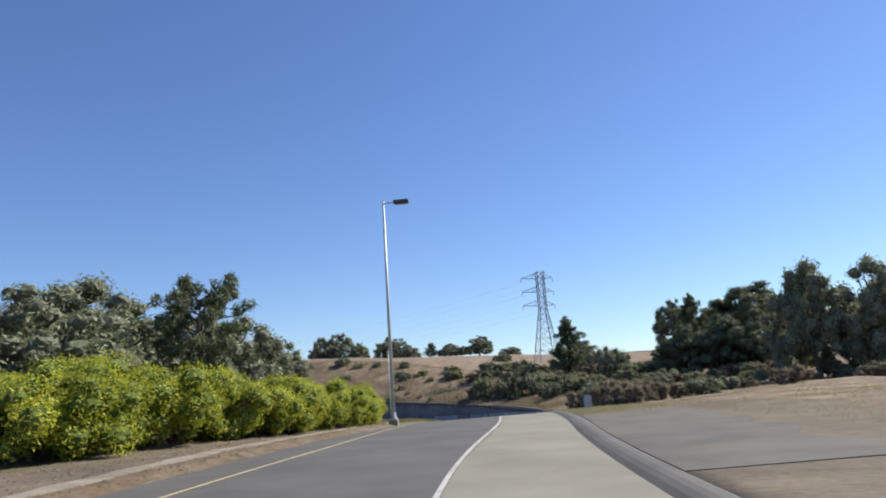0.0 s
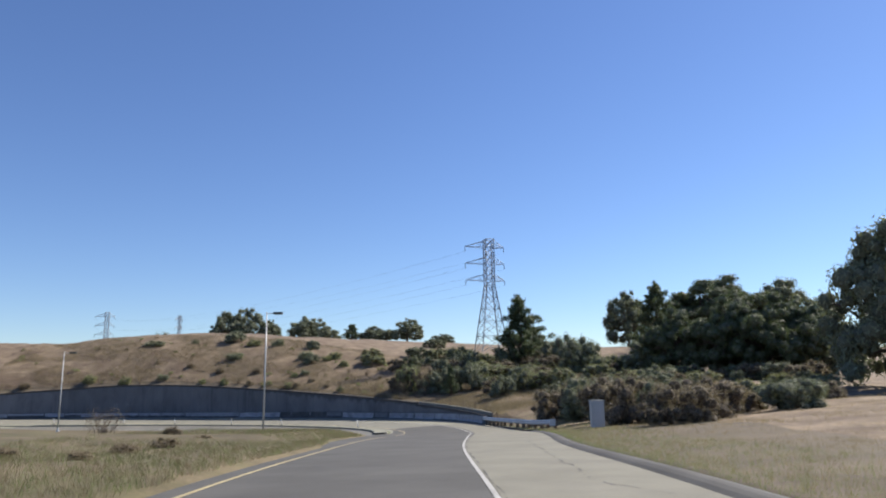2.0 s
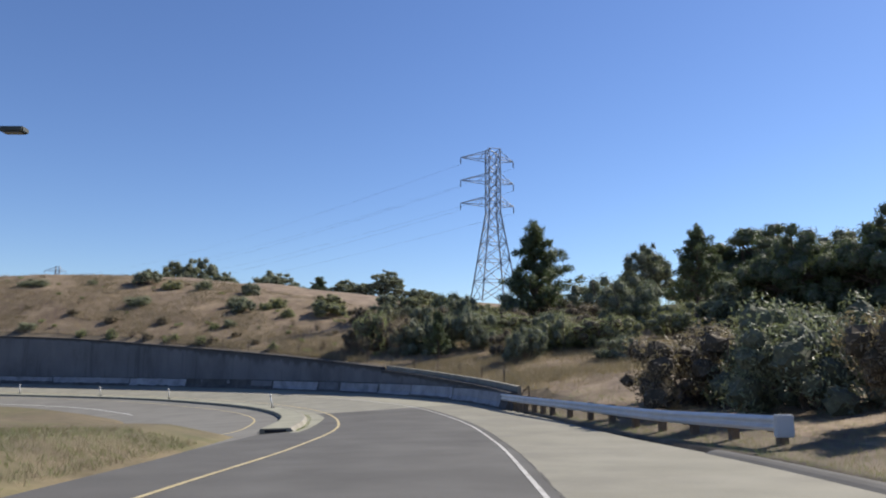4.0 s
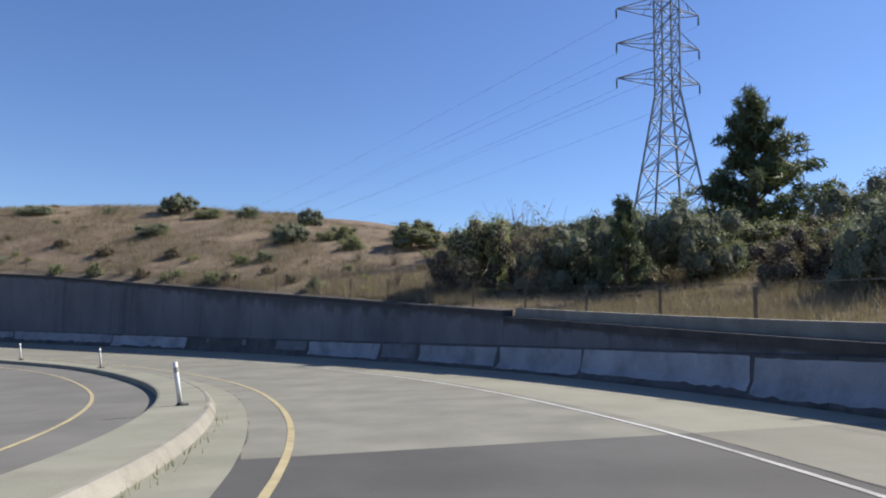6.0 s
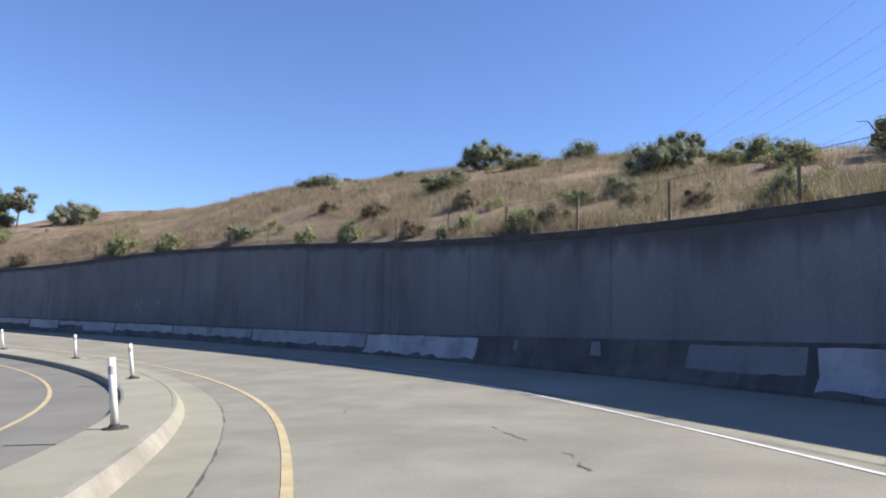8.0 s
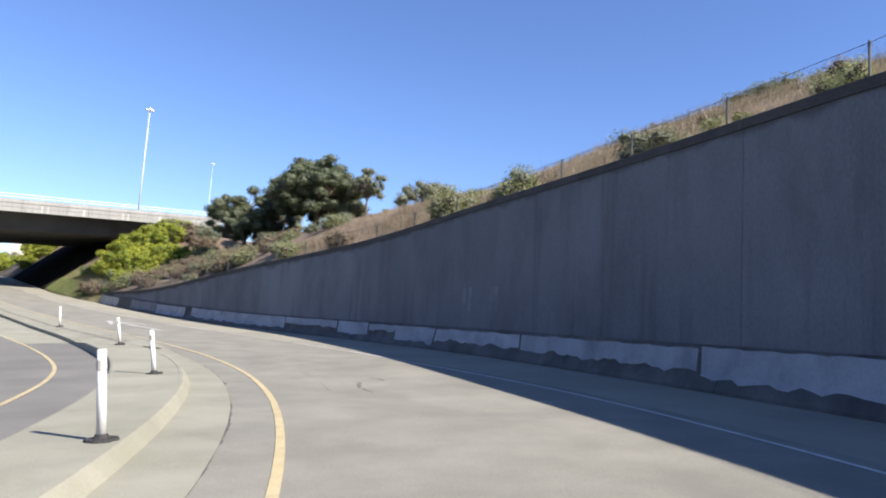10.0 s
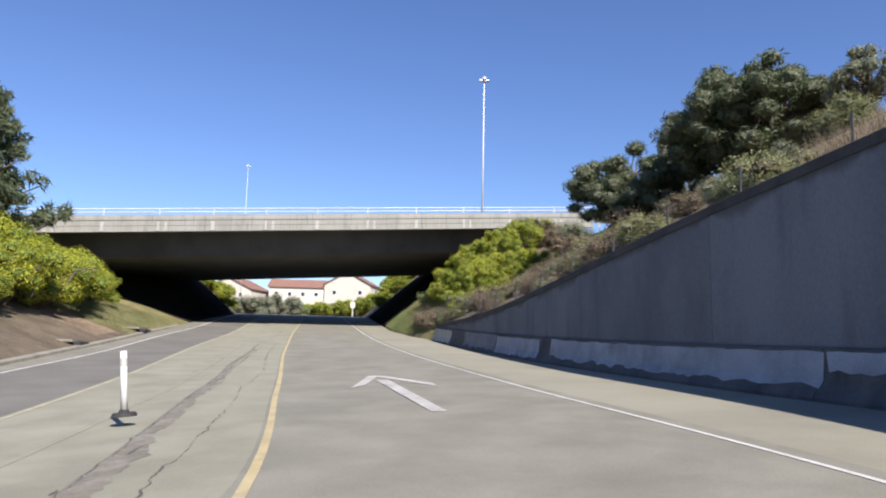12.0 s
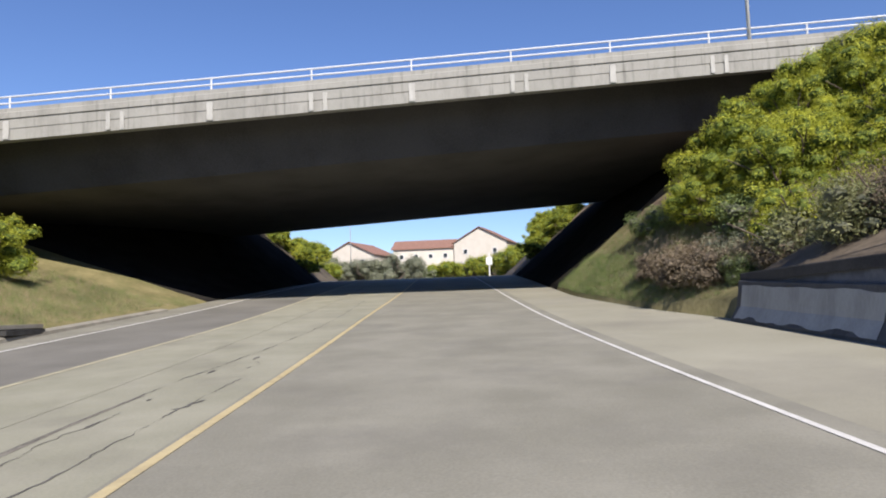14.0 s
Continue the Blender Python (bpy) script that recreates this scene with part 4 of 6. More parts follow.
def drain_grate():
    t = empty("drain_grate", Matrix.Translation(on_road(170.7, -1.85, 0.012)) @ Matrix.Rotation(radians(heading(170.7)), 4, "Z"), "rusty iron storm drain grate beside the median", "drain grate")
    bm = bmesh.new()
    for x, y, sx, sy in ((0, 0.52, 0.66, 0.06), (0, -0.52, 0.66, 0.06), (0.31, 0, 0.05, 1.0), (-0.31, 0, 0.05, 1.0)):
        add_box(bm, x, y, 0, sx, sy, 0.03)
    part("frame", bm, M_RUST, t)
    for i in range(9):
        bm = bmesh.new()
        add_box(bm, -0.26 + i * 0.065, 0, 0.0, 0.03, 1.0, 0.026)
        part("bar", bm, M_RUST, t)
    # black sheet close under the bars stands for the shade below them
    bm = bmesh.new()
    add_box(bm, 0, 0, -0.006, 0.6, 1.0, 0.004)
    part("pit", bm, M_RUBBER, t)


drain_grate()


def cabinet(p, w, d, h, label):
    t = empty("utility_cabinet", Matrix.Translation(p), label, "utility cabinet")
    bm = bmesh.new()
    add_box(bm, 0, 0, h / 2, w, d, h, bevel=0.02)
    part("body", bm, M_BOX, t)
    bm = bmesh.new()
    add_box(bm, 0, 0, h + 0.02, w + 0.08, d + 0.08, 0.05, bevel=0.015)
    part("lid", bm, M_BOX, t)
    bm = bmesh.new()
    add_box(bm, 0, -d / 2 - 0.006, h / 2, w * 0.86, 0.02, h * 0.86, bevel=0.008)
    part("door", bm, M_BOX, t)


cabinet((18.75, 49.5, -2.86), 0.68, 0.45, 1.36, "grey metal utility cabinet in the dry grass")


def chain_fence(s0, s1, off):
    t = tagged(new("chain_link_fence"), label="thin wire fence on dark steel posts above the wall", category="fence")
    n = int((s1 - s0) / 3.0)
    tops = []
    for i in range(n + 1):
        s = s0 + 3.0 * i
        p = on_ground(s, right_edge(s) + off, -0.15)
        bm = bmesh.new()
        if s < 142:
            add_box(bm, 0, 0, 0.5, 0.065, 0.065, 1.2, bevel=0.01)
        else:
            add_tube(bm, (0, 0, 0), (0, 0, 1.2), 0.024, sides=6)
        part("post", bm, M_WOOD if s < 142 else M_FENCE, t).matrix_world = Matrix.Translation(p)
        tops.append(p)
    bm = bmesh.new()
    for a, b in zip(tops, tops[1:]):
        for h in (1.17, 0.9, 0.6, 0.3):
            add_tube(bm, a + Vector((0, 0, h)), b + Vector((0, 0, h)), 0.007 if h == 1.17 else 0.002, sides=3, caps=False)
        m = 14
        for j in range(m):
            for k in (-1, 1):
                u0, u1 = j / m, min(1, max(0, j / m + k * 0.4))
                add_tube(bm, a.lerp(b, u0) + Vector((0, 0, 0.15)), a.lerp(b, u1) + Vector((0, 0, 1.17)), 0.0016, sides=3, caps=False)
    tagged(part("wire_mesh", bm, M_FENCE, t), kind="stuff")
    bm = bmesh.new()
    add_tube(bm, tops[0] + Vector((0, 0, 1.15)), tops[0].lerp(tops[1], 0.5) + Vector((0, 0, 0.05)), 0.035, sides=6)
    part("brace", bm, M_WOOD, t, "slanting wooden brace")


chain_fence(99.5, 209, 0.75)


# ---- lattice towers and wires ----
def lattice_tower(base, height, half, turn, label, thin=1.0):
    t = empty("lattice_tower", Matrix.Translation(base) @ Matrix.Rotation(turn, 4, "Z"), label, "power pylon")
    waist = height * 0.58
    tw = half * 0.32

    def halfw(z):
        return half + (tw - half) * min(1, z / waist)
    levels = [0, height * 0.14, height * 0.27, height * 0.38, height * 0.48, waist] + [waist + (height - waist) * k / 6 for k in range(1, 7)]
    for sx in (-1, 1):
        for sy in (-1, 1):
            bm = bmesh.new()
            add_tube(bm, (sx * half, sy * half, 0), (sx * tw, sy * tw, waist), 0.10 * thin, sides=5)
            add_tube(bm, (sx * tw, sy * tw, waist), (sx * tw, sy * tw, height), 0.08 * thin, sides=5)
            part("leg", bm, M_LATTICE, t)
    bm = bmesh.new()
    for z0, z1 in zip(levels, levels[1:]):
        a, b = halfw(z0), halfw(z1)
        for q in range(4):
            rot = Matrix.Rotation(q * math.pi / 2, 3, "Z")
            add_tube(bm, rot @ Vector((-a, -a, z0)), rot @ Vector((b, -b, z1)), 0.045 * thin, sides=4, caps=False)
            add_tube(bm, rot @ Vector((a, -a, z0)), rot @ Vector((-b, -b, z1)), 0.045 * thin, sides=4, caps=False)
            add_tube(bm, rot @ Vector((-b, -b, z1)), rot @ Vector((b, -b, z1)), 0.045 * thin, sides=4, caps=False)
    part("bracing", bm, M_LATTICE, t)
    tips = []
    for k, z in enumerate((height * 0.93, height * 0.78, height * 0.63)):
        for sx in (-1, 1):
            bm = bmesh.new()
            tip = Vector((sx * half * (1.85 if sx < 0 else 1.2), 0, z))
            for sy in (-1, 1):
                add_tube(bm, (sx * tw, sy * tw, z - 0.1), tip, 0.045 * thin, sides=4)
                add_tube(bm, (sx * tw, sy * tw, z + height * 0.055), tip, 0.045 * thin, sides=4)
                add_tube(bm, (sx * tw * 2.4, sy * tw * 0.62, z - 0.1), (sx * tw * 2.0, sy * tw * 0.75, z + height * 0.036), 0.03 * thin, sides=4)
            arm = part("crossarm", bm, M_LATTICE, t)
            bm = bmesh.new()
            bot = tip + Vector((0, 0.5 * 0, -height * 0.045))
            add_tube(bm, tip, bot, 0.03 * thin, sides=6)
            for j in range(5):
                add_tube(bm, tip.lerp(bot, 0.2 + 0.15 * j), tip.lerp(bot, 0.28 + 0.15 * j), 0.09 * thin, 0.06 * thin, 8)
            part("insulator", bm, M_LAMP, arm, "dark string of insulators")
            tips.append(t.matrix_world @ bot)
    return t, tips


main_tower, tips = lattice_tower((23.55, 133.31, 5.2), 19.8, 2.35, radians(12), "grey steel lattice pylon on the hill")
far_towers = [((-150, 400, 10), 32, 3, 0.3), ((-118, 420, 10), 32, 2.0, 1.2)]
ends = []
for b, h, w, a in far_towers:
    tt, tp = lattice_tower(b, h, w, a, "distant steel lattice pylon behind the ridge", 1.6)
    ends.append(tp)


def wire(a, b, sag, r=0.009):
    c = bpy.data.curves.new("power_line", "CURVE")
    c.dimensions = "3D"
    c.bevel_depth = r
    c.bevel_resolution = 0
    sp = c.splines.new("POLY")
    n = 24
    sp.points.add(n)
    for i in range(n + 1):
        u = i / n
        p = Vector(a).lerp(Vector(b), u)
        sp.points[i].co = (p.x, p.y, p.z - sag * 4 * u * (1 - u), 1)
    c.materials.append(M_FENCE)
    ob = new("power_line", c)
    return tagged(ob, label="dark overhead power line between pylons", category="power line", group="overhead power lines")


for i, tp in enumerate(tips):
    wire(tp, ends[0][i], 5.0)

# ---- lights on the bridge and the far highway ----
def tall_lamp(p, h, r, label):
    t = empty("highway_lamp", Matrix.Translation(p), label, "street lamp")
    bm = bmesh.new()
    add_tube(bm, (0, 0, 0), (0, 0, h), r, r * 0.5, 10)
    part("pole", bm, M_SIGN, t, smooth=True)
    bm = bmesh.new()
    for k in range(3):
        a = 2.1 * k
        add_box(bm, math.cos(a) * 0.3, math.sin(a) * 0.3, h, 0.32, 0.26, 0.16, bevel=0.02)
    add_tube(bm, (0, 0, h - 0.2), (0, 0, h + 0.25), r * 1.2, sides=8)
    part("lamp_cluster", bm, M_SIGN, t)


tall_lamp((-94.0, 122.9, 5.75), 11.4, 0.07, "tall slim white lamp pole on the bridge parapet")
tall_lamp((-160, 142.3, 4.5), 22, 0.05, "distant white highway lamp pole")
tall_lamp((-160, 85.7, 2.0), 24.6, 0.05, "distant white highway lamp pole")


# ---- houses beyond the bridge ----
def house(p, w, dp, eave, ridge, turn, gable, label):
    t = empty("house", Matrix.Translation(p) @ Matrix.Rotation(turn, 4, "Z"), label, "house", "row of houses")
    bm = bmesh.new()
    a, b = w / 2, dp / 2
    if gable:
        pts = [(-a, 0), (a, 0), (a, eave), (0, ridge), (-a, eave)]
        f0 = [bm.verts.new((b, y, z)) for y, z in pts]
        f1 = [bm.verts.new((-b, y, z)) for y, z in pts]
    else:
        pts = [(-b, 0), (b, 0), (b, eave), (0, ridge), (-b, eave)]
        f0 = [bm.verts.new((x, a, z)) for x, z in pts]
        f1 = [bm.verts.new((x, -a, z)) for x, z in pts]
    bm.faces.new(f0)
    bm.faces.new(f1[::-1])
    for i in range(5):
        bm.faces.new((f0[i], f1[i], f1[(i + 1) % 5], f0[(i + 1) % 5]))
    bmesh.ops.recalc_face_normals(bm, faces=bm.faces)
    part("wall", bm, M_STUCCO, t)
    for sg in (-1, 1):
        bm = bmesh.new()
        o = 0.45
        if gable:
            k = (ridge - eave) / a
            vs = [(b + o, sg * (a + o), eave - k * o + 0.05), (b + o, 0, ridge + 0.05), (-b - o, 0, ridge + 0.05), (-b - o, sg * (a + o), eave - k * o + 0.05)]
        else:
            k = (ridge - eave) / b
            vs = [(sg * (b + o), a + o, eave - k * o + 0.05), (0, a + o, ridge + 0.05), (0, -a - o, ridge + 0.05), (sg * (b + o), -a - o, eave - k * o + 0.05)]
        q = [bm.verts.new(v) for v in vs]
        fc = bm.faces.new(q)
        r = bmesh.ops.extrude_face_region(bm, geom=[fc])
        bmesh.ops.translate(bm, vec=(0, 0, 0.18), verts=[v for v in r["geom"] if isinstance(v, bmesh.types.BMVert)])
        bmesh.ops.recalc_face_normals(bm, faces=bm.faces)
        part("roof", bm, M_ROOF, t, "red-brown tiled roof slope")
    for wy in ((-0.28, 0.28) if gable else (-0.36, -0.12, 0.12, 0.36)):
        for wz in (eave * 0.28, eave * 0.72):
            bm = bmesh.new()
            add_box(bm, b + 0.03, wy * w, wz, 0.08, 1.2, 1.3, bevel=0.02)
            fr = part("window", bm, M_SIGN, t, "white framed window")
            bm = bmesh.new()
            add_box(bm, b + 0.075, wy * w, wz, 0.02, 0.9, 1.0)
            part("pane", bm, M_GLASS, fr)
    return t


HB = 5.0
house((-241, 61.7, HB), 13.5, 13, 6.0, 9.2, radians(-10), True, "cream stucco house with a red-brown gable roof")
house((-241, 78.8, HB), 15.0, 11, 6.9, 9.2, radians(4), False, "long cream stucco house with a red tiled roof")
house((-241, 94.2, HB), 13.0, 13, 7.8, 11.3, radians(-8), True, "cream stucco house with a red-brown gable roof")
house((-236, 116.0, HB + 1.5), 14, 13, 7.5, 12.0, radians(-18), True, "cream stucco house with a red-brown gable roof")
house((-250, 46, HB - 1.0), 13, 12, 5.4, 7.8, radians(16), False, "cream stucco house with a red tiled roof")


def road_sign(p, h):
    t = empty("road_sign", Matrix.Translation(p), "white sign plate on a slim white post", "road sign")
    bm = bmesh.new()
    add_tube(bm, (0, 0, 0), (0, 0, h), 0.07, sides=8)
    part("post", bm, M_SIGN, t)
    bm = bmesh.new()
    add_box(bm, 0.09, 0, h * 0.72, 0.03, 0.62, 0.8, bevel=0.01)
    part("plate", bm, M_SIGN, t)


road_sign((-140, 107.3, -0.15), 2.9)


# ---- edges and small works beside the road ----
def ground_patch(name, lo, hi, s0, s1, mat, up, label, kind="structure", step=1.0, cols=4):
    n = max(2, int((s1 - s0) / step) + 1)
    vs, fs = [], []
    for s in np.linspace(s0, s1, n):
        for c in range(cols + 1):
            d = lo(s) + (hi(s) - lo(s)) * c / cols
            p = on_ground(s, d, up)
            vs.append(p)
    w = cols + 1
    for i in range(n - 1):
        for c in range(cols):
            fs.append((i * w + c, i * w + c + 1, (i + 1) * w + c + 1, (i + 1) * w + c))
    top = len(vs)
    rim = [i * w for i in range(n)] + [(n - 1) * w + c for c in range(1, w)] + [i * w + w - 1 for i in range(n - 2, -1, -1)] + list(range(w - 2, 0, -1))
    for i in rim:
        vs.append(vs[i] - Vector((0, 0, 0.3)))
    for i in range(len(rim)):
        j = (i + 1) % len(rim)
        fs.append((rim[i], top + i, top + j, rim[j]))
    return mesh_object(name, vs, fs, mat, label=label, kind=kind)


ground_patch("pavement_apron", lambda s: float(KERB_R(s)) + 0.58, lambda s: 5.6 + 0.1 * (s - 9) + 0.25 * math.sin(s * 1.9), 9.0, 25.2, M_DUST, 0.012, "worn asphalt apron beside the shoulder", step=0.6, cols=6)
ground_patch("verge_debris", lambda s: float(np.interp(s, [4, 10, 18, 26], [-6.3, -6.2, -5.9, -5.05])), lambda s: left_edge(s) + 0.02 + 0.1 * math.sin(s * 2.3), 4.0, 26.0, M_LITTER, 0.008, "brown drifted leaves and grit at the asphalt edge", step=0.5, cols=4)
ground_patch("verge_gravel", lambda s: float(np.interp(s, [4, 10, 18, 24, 29], [-6.75, -6.6, -6.3, -5.55, -4.95])) + 0.07 * math.sin(s * 3.1), lambda s: float(np.interp(s, [4, 10, 18, 26, 29], [-6.28, -6.18, -5.88, -5.03, -4.88])) + 0.05 * math.sin(s * 1.7), 4.0, 29.0, M_GRAVEL, 0.03, "pale strip of gravel along the verge", step=0.5, cols=3)
ground_patch("footing_slab", lambda s: -5.6, lambda s: -4.5, 33.6, 34.2, M_KERB, 0.05, "pale concrete slab at the foot of the lamp", cols=2)
sweep("kerb", lambda s: [(left_edge(s) + 0.28, -0.2), (left_edge(s) + 0.26, -0.03), (left_edge(s) + 0.2, 0.0), (left_edge(s), 0.015), (left_edge(s), -0.2)], 186, 223, M_KERB, 1.0, kind="structure", label="weathered concrete kerb of the opposite lane")
for s, ln, wd in [(214.6, 2.4, 1.1), (203.4, 1.8, 0.9)]:
    t = empty("drain_inlet", Matrix.Translation(on_road(s, left_edge(s) - 0.38, 0.0)) @ Matrix.Rotation(radians(heading(s)), 4, "Z"), "pale concrete kerb inlet with a dark opening", "drain inlet", "kerb inlets")
    bm = bmesh.new()
    add_box(bm, -0.12, 0, 0.17, wd, ln, 0.12, bevel=0.02)
    part("slab", bm, M_KERB, t, "pale concrete cover slab")
    # solid black box in place of a hollow, for the shade inside
    bm = bmesh.new()
    add_box(bm, 0.27 + (wd - 1.1) / 2, 0, 0.04, 0.8, ln * 0.7, 0.13)
    part("opening", bm, M_RUBBER, t, "black solid standing for shade in the drain opening")

# solid black boxes stand for a shaded mouth in the nose and in the far end of the median island
for s, d, w, ln in [(92.12, -3.6, 0.75, 0.10), (171.0, -2.175, 0.05, 0.8)]:
    bm = bmesh.new()
    add_box(bm, 0, 0, 0.05 if s < 100 else 0.04, w, ln, 0.11 if s < 100 else 0.07, bevel=0.01)
    o = part("drain_mouth", bm, M_RUBBER)
    o.matrix_world = Matrix.Translation(on_road(s, d)) @ Matrix.Rotation(radians(heading(s)), 4, "Z")
    tagged(o, label="black solid standing for shade in a drain mouth of the median kerb", category="drain mouth")

# rough tar repairs along the flat median
rr = random.Random(8)
for i in range(20):
    s = 175 + i * 1.75 + rr.uniform(-0.6, 0.6)
    d = float(MAIN_CRACK(s)) + rr.uniform(-0.05, 0.3)
    n = 11
    ln, wd = rr.uniform(0.06, 0.3), rr.uniform(0.012, 0.035)
    bm = bmesh.new()
    ring = []
    for k in range(n):
        a = 2 * math.pi * k / n
        q = rr.uniform(0.5, 1.25)
        ring.append(bm.verts.new(on_road(s + math.sin(a) * ln * q, d + math.cos(a) * wd * q, 0.0065)))
    bm.faces.new(ring)
    tagged(part("tar_patch", bm, M_CRACK), label="rough dark tar patch on the concrete median", kind="structure")

# ---- plants ----
def leaf_cloud(rng, clumps, per, size, flat=1.0, aspect=1.6):
    """Small leaves scattered over the skins of clumps: arrays of corner points and faces."""
    vs, fs = [], []
    for (cx, cy, cz, r) in clumps:
        n = max(4, int(per * r * r))
        d = rng.normal(size=(n, 3))
        d /= np.linalg.norm(d, axis=1)[:, None]
        rad = r * (0.62 + 0.42 * rng.random(n))[:, None]
        c = np.array([cx, cy, cz]) + d * rad * np.array([1, 1, flat])
        nrm = d + 0.7 * rng.normal(size=(n, 3))
        nrm[:, 2] += 0.25
        nrm /= np.linalg.norm(nrm, axis=1)[:, None]
        t = np.cross(nrm, rng.normal(size=(n, 3)))
        t /= np.linalg.norm(t, axis=1)[:, None]
        b = np.cross(nrm, t)
        s = (size * (0.6 + 0.8 * rng.random(n)))[:, None]
        quad = np.stack([c - t * s * aspect, c - b * s * 0.5, c + t * s * aspect, c + b * s * 0.5], 1)
        base = sum(len(q) for q in vs)
        vs.append(quad.reshape(-1, 3))
        fs.append(np.arange(n * 4).reshape(-1, 4) + base)
    return np.concatenate(vs), np.concatenate(fs)


def numpy_mesh(name, v, f, mat):
    me = bpy.data.meshes.new(name)
    me.vertices.add(len(v))
    me.vertices.foreach_set("co", np.asarray(v, np.float32).ravel())
    k = f.shape[1]
    me.loops.add(f.size)
    me.loops.foreach_set("vertex_index", f.ravel().astype(np.int32))
    me.polygons.add(len(f))
    me.polygons.foreach_set("loop_start", (np.arange(len(f)) * k).astype(np.int32))
    me.materials.append(mat)
    me.update(calc_edges=True)
    return me


def core_mesh(rng, clumps, flat, mat, shrink=0.6):
    bm = bmesh.new()
    for (x, y, z, r) in clumps:
        g = bmesh.ops.create_icosphere(bm, subdivisions=2, radius=r * shrink, matrix=Matrix.Translation((x, y, z)) @ Matrix.Diagonal((1, 1, flat, 1)))
        for v in g["verts"]:
            v.co += Vector(rng.normal(size=3)) * r * 0.07
    me = bpy.data.meshes.new("crown_core")
    bm.to_mesh(me)
    bm.free()
    me.materials.append(mat)
    return me


def wood(bm, a, b, r0, r1, rng, bends=4, wob=0.08):
    """A tapered, slightly crooked limb."""
    a, b = Vector(a), Vector(b)
    ln = (b - a).length
    pts = [a.lerp(b, i / bends) + Vector(rng.normal(size=3)) * (ln * wob * (0 < i < bends)) for i in range(bends + 1)]
    for i in range(bends):
        add_tube(bm, pts[i], pts[i + 1], r0 + (r1 - r0) * i / bends, r0 + (r1 - r0) * (i + 1) / bends, 7, caps=False)


SPECIES = {}


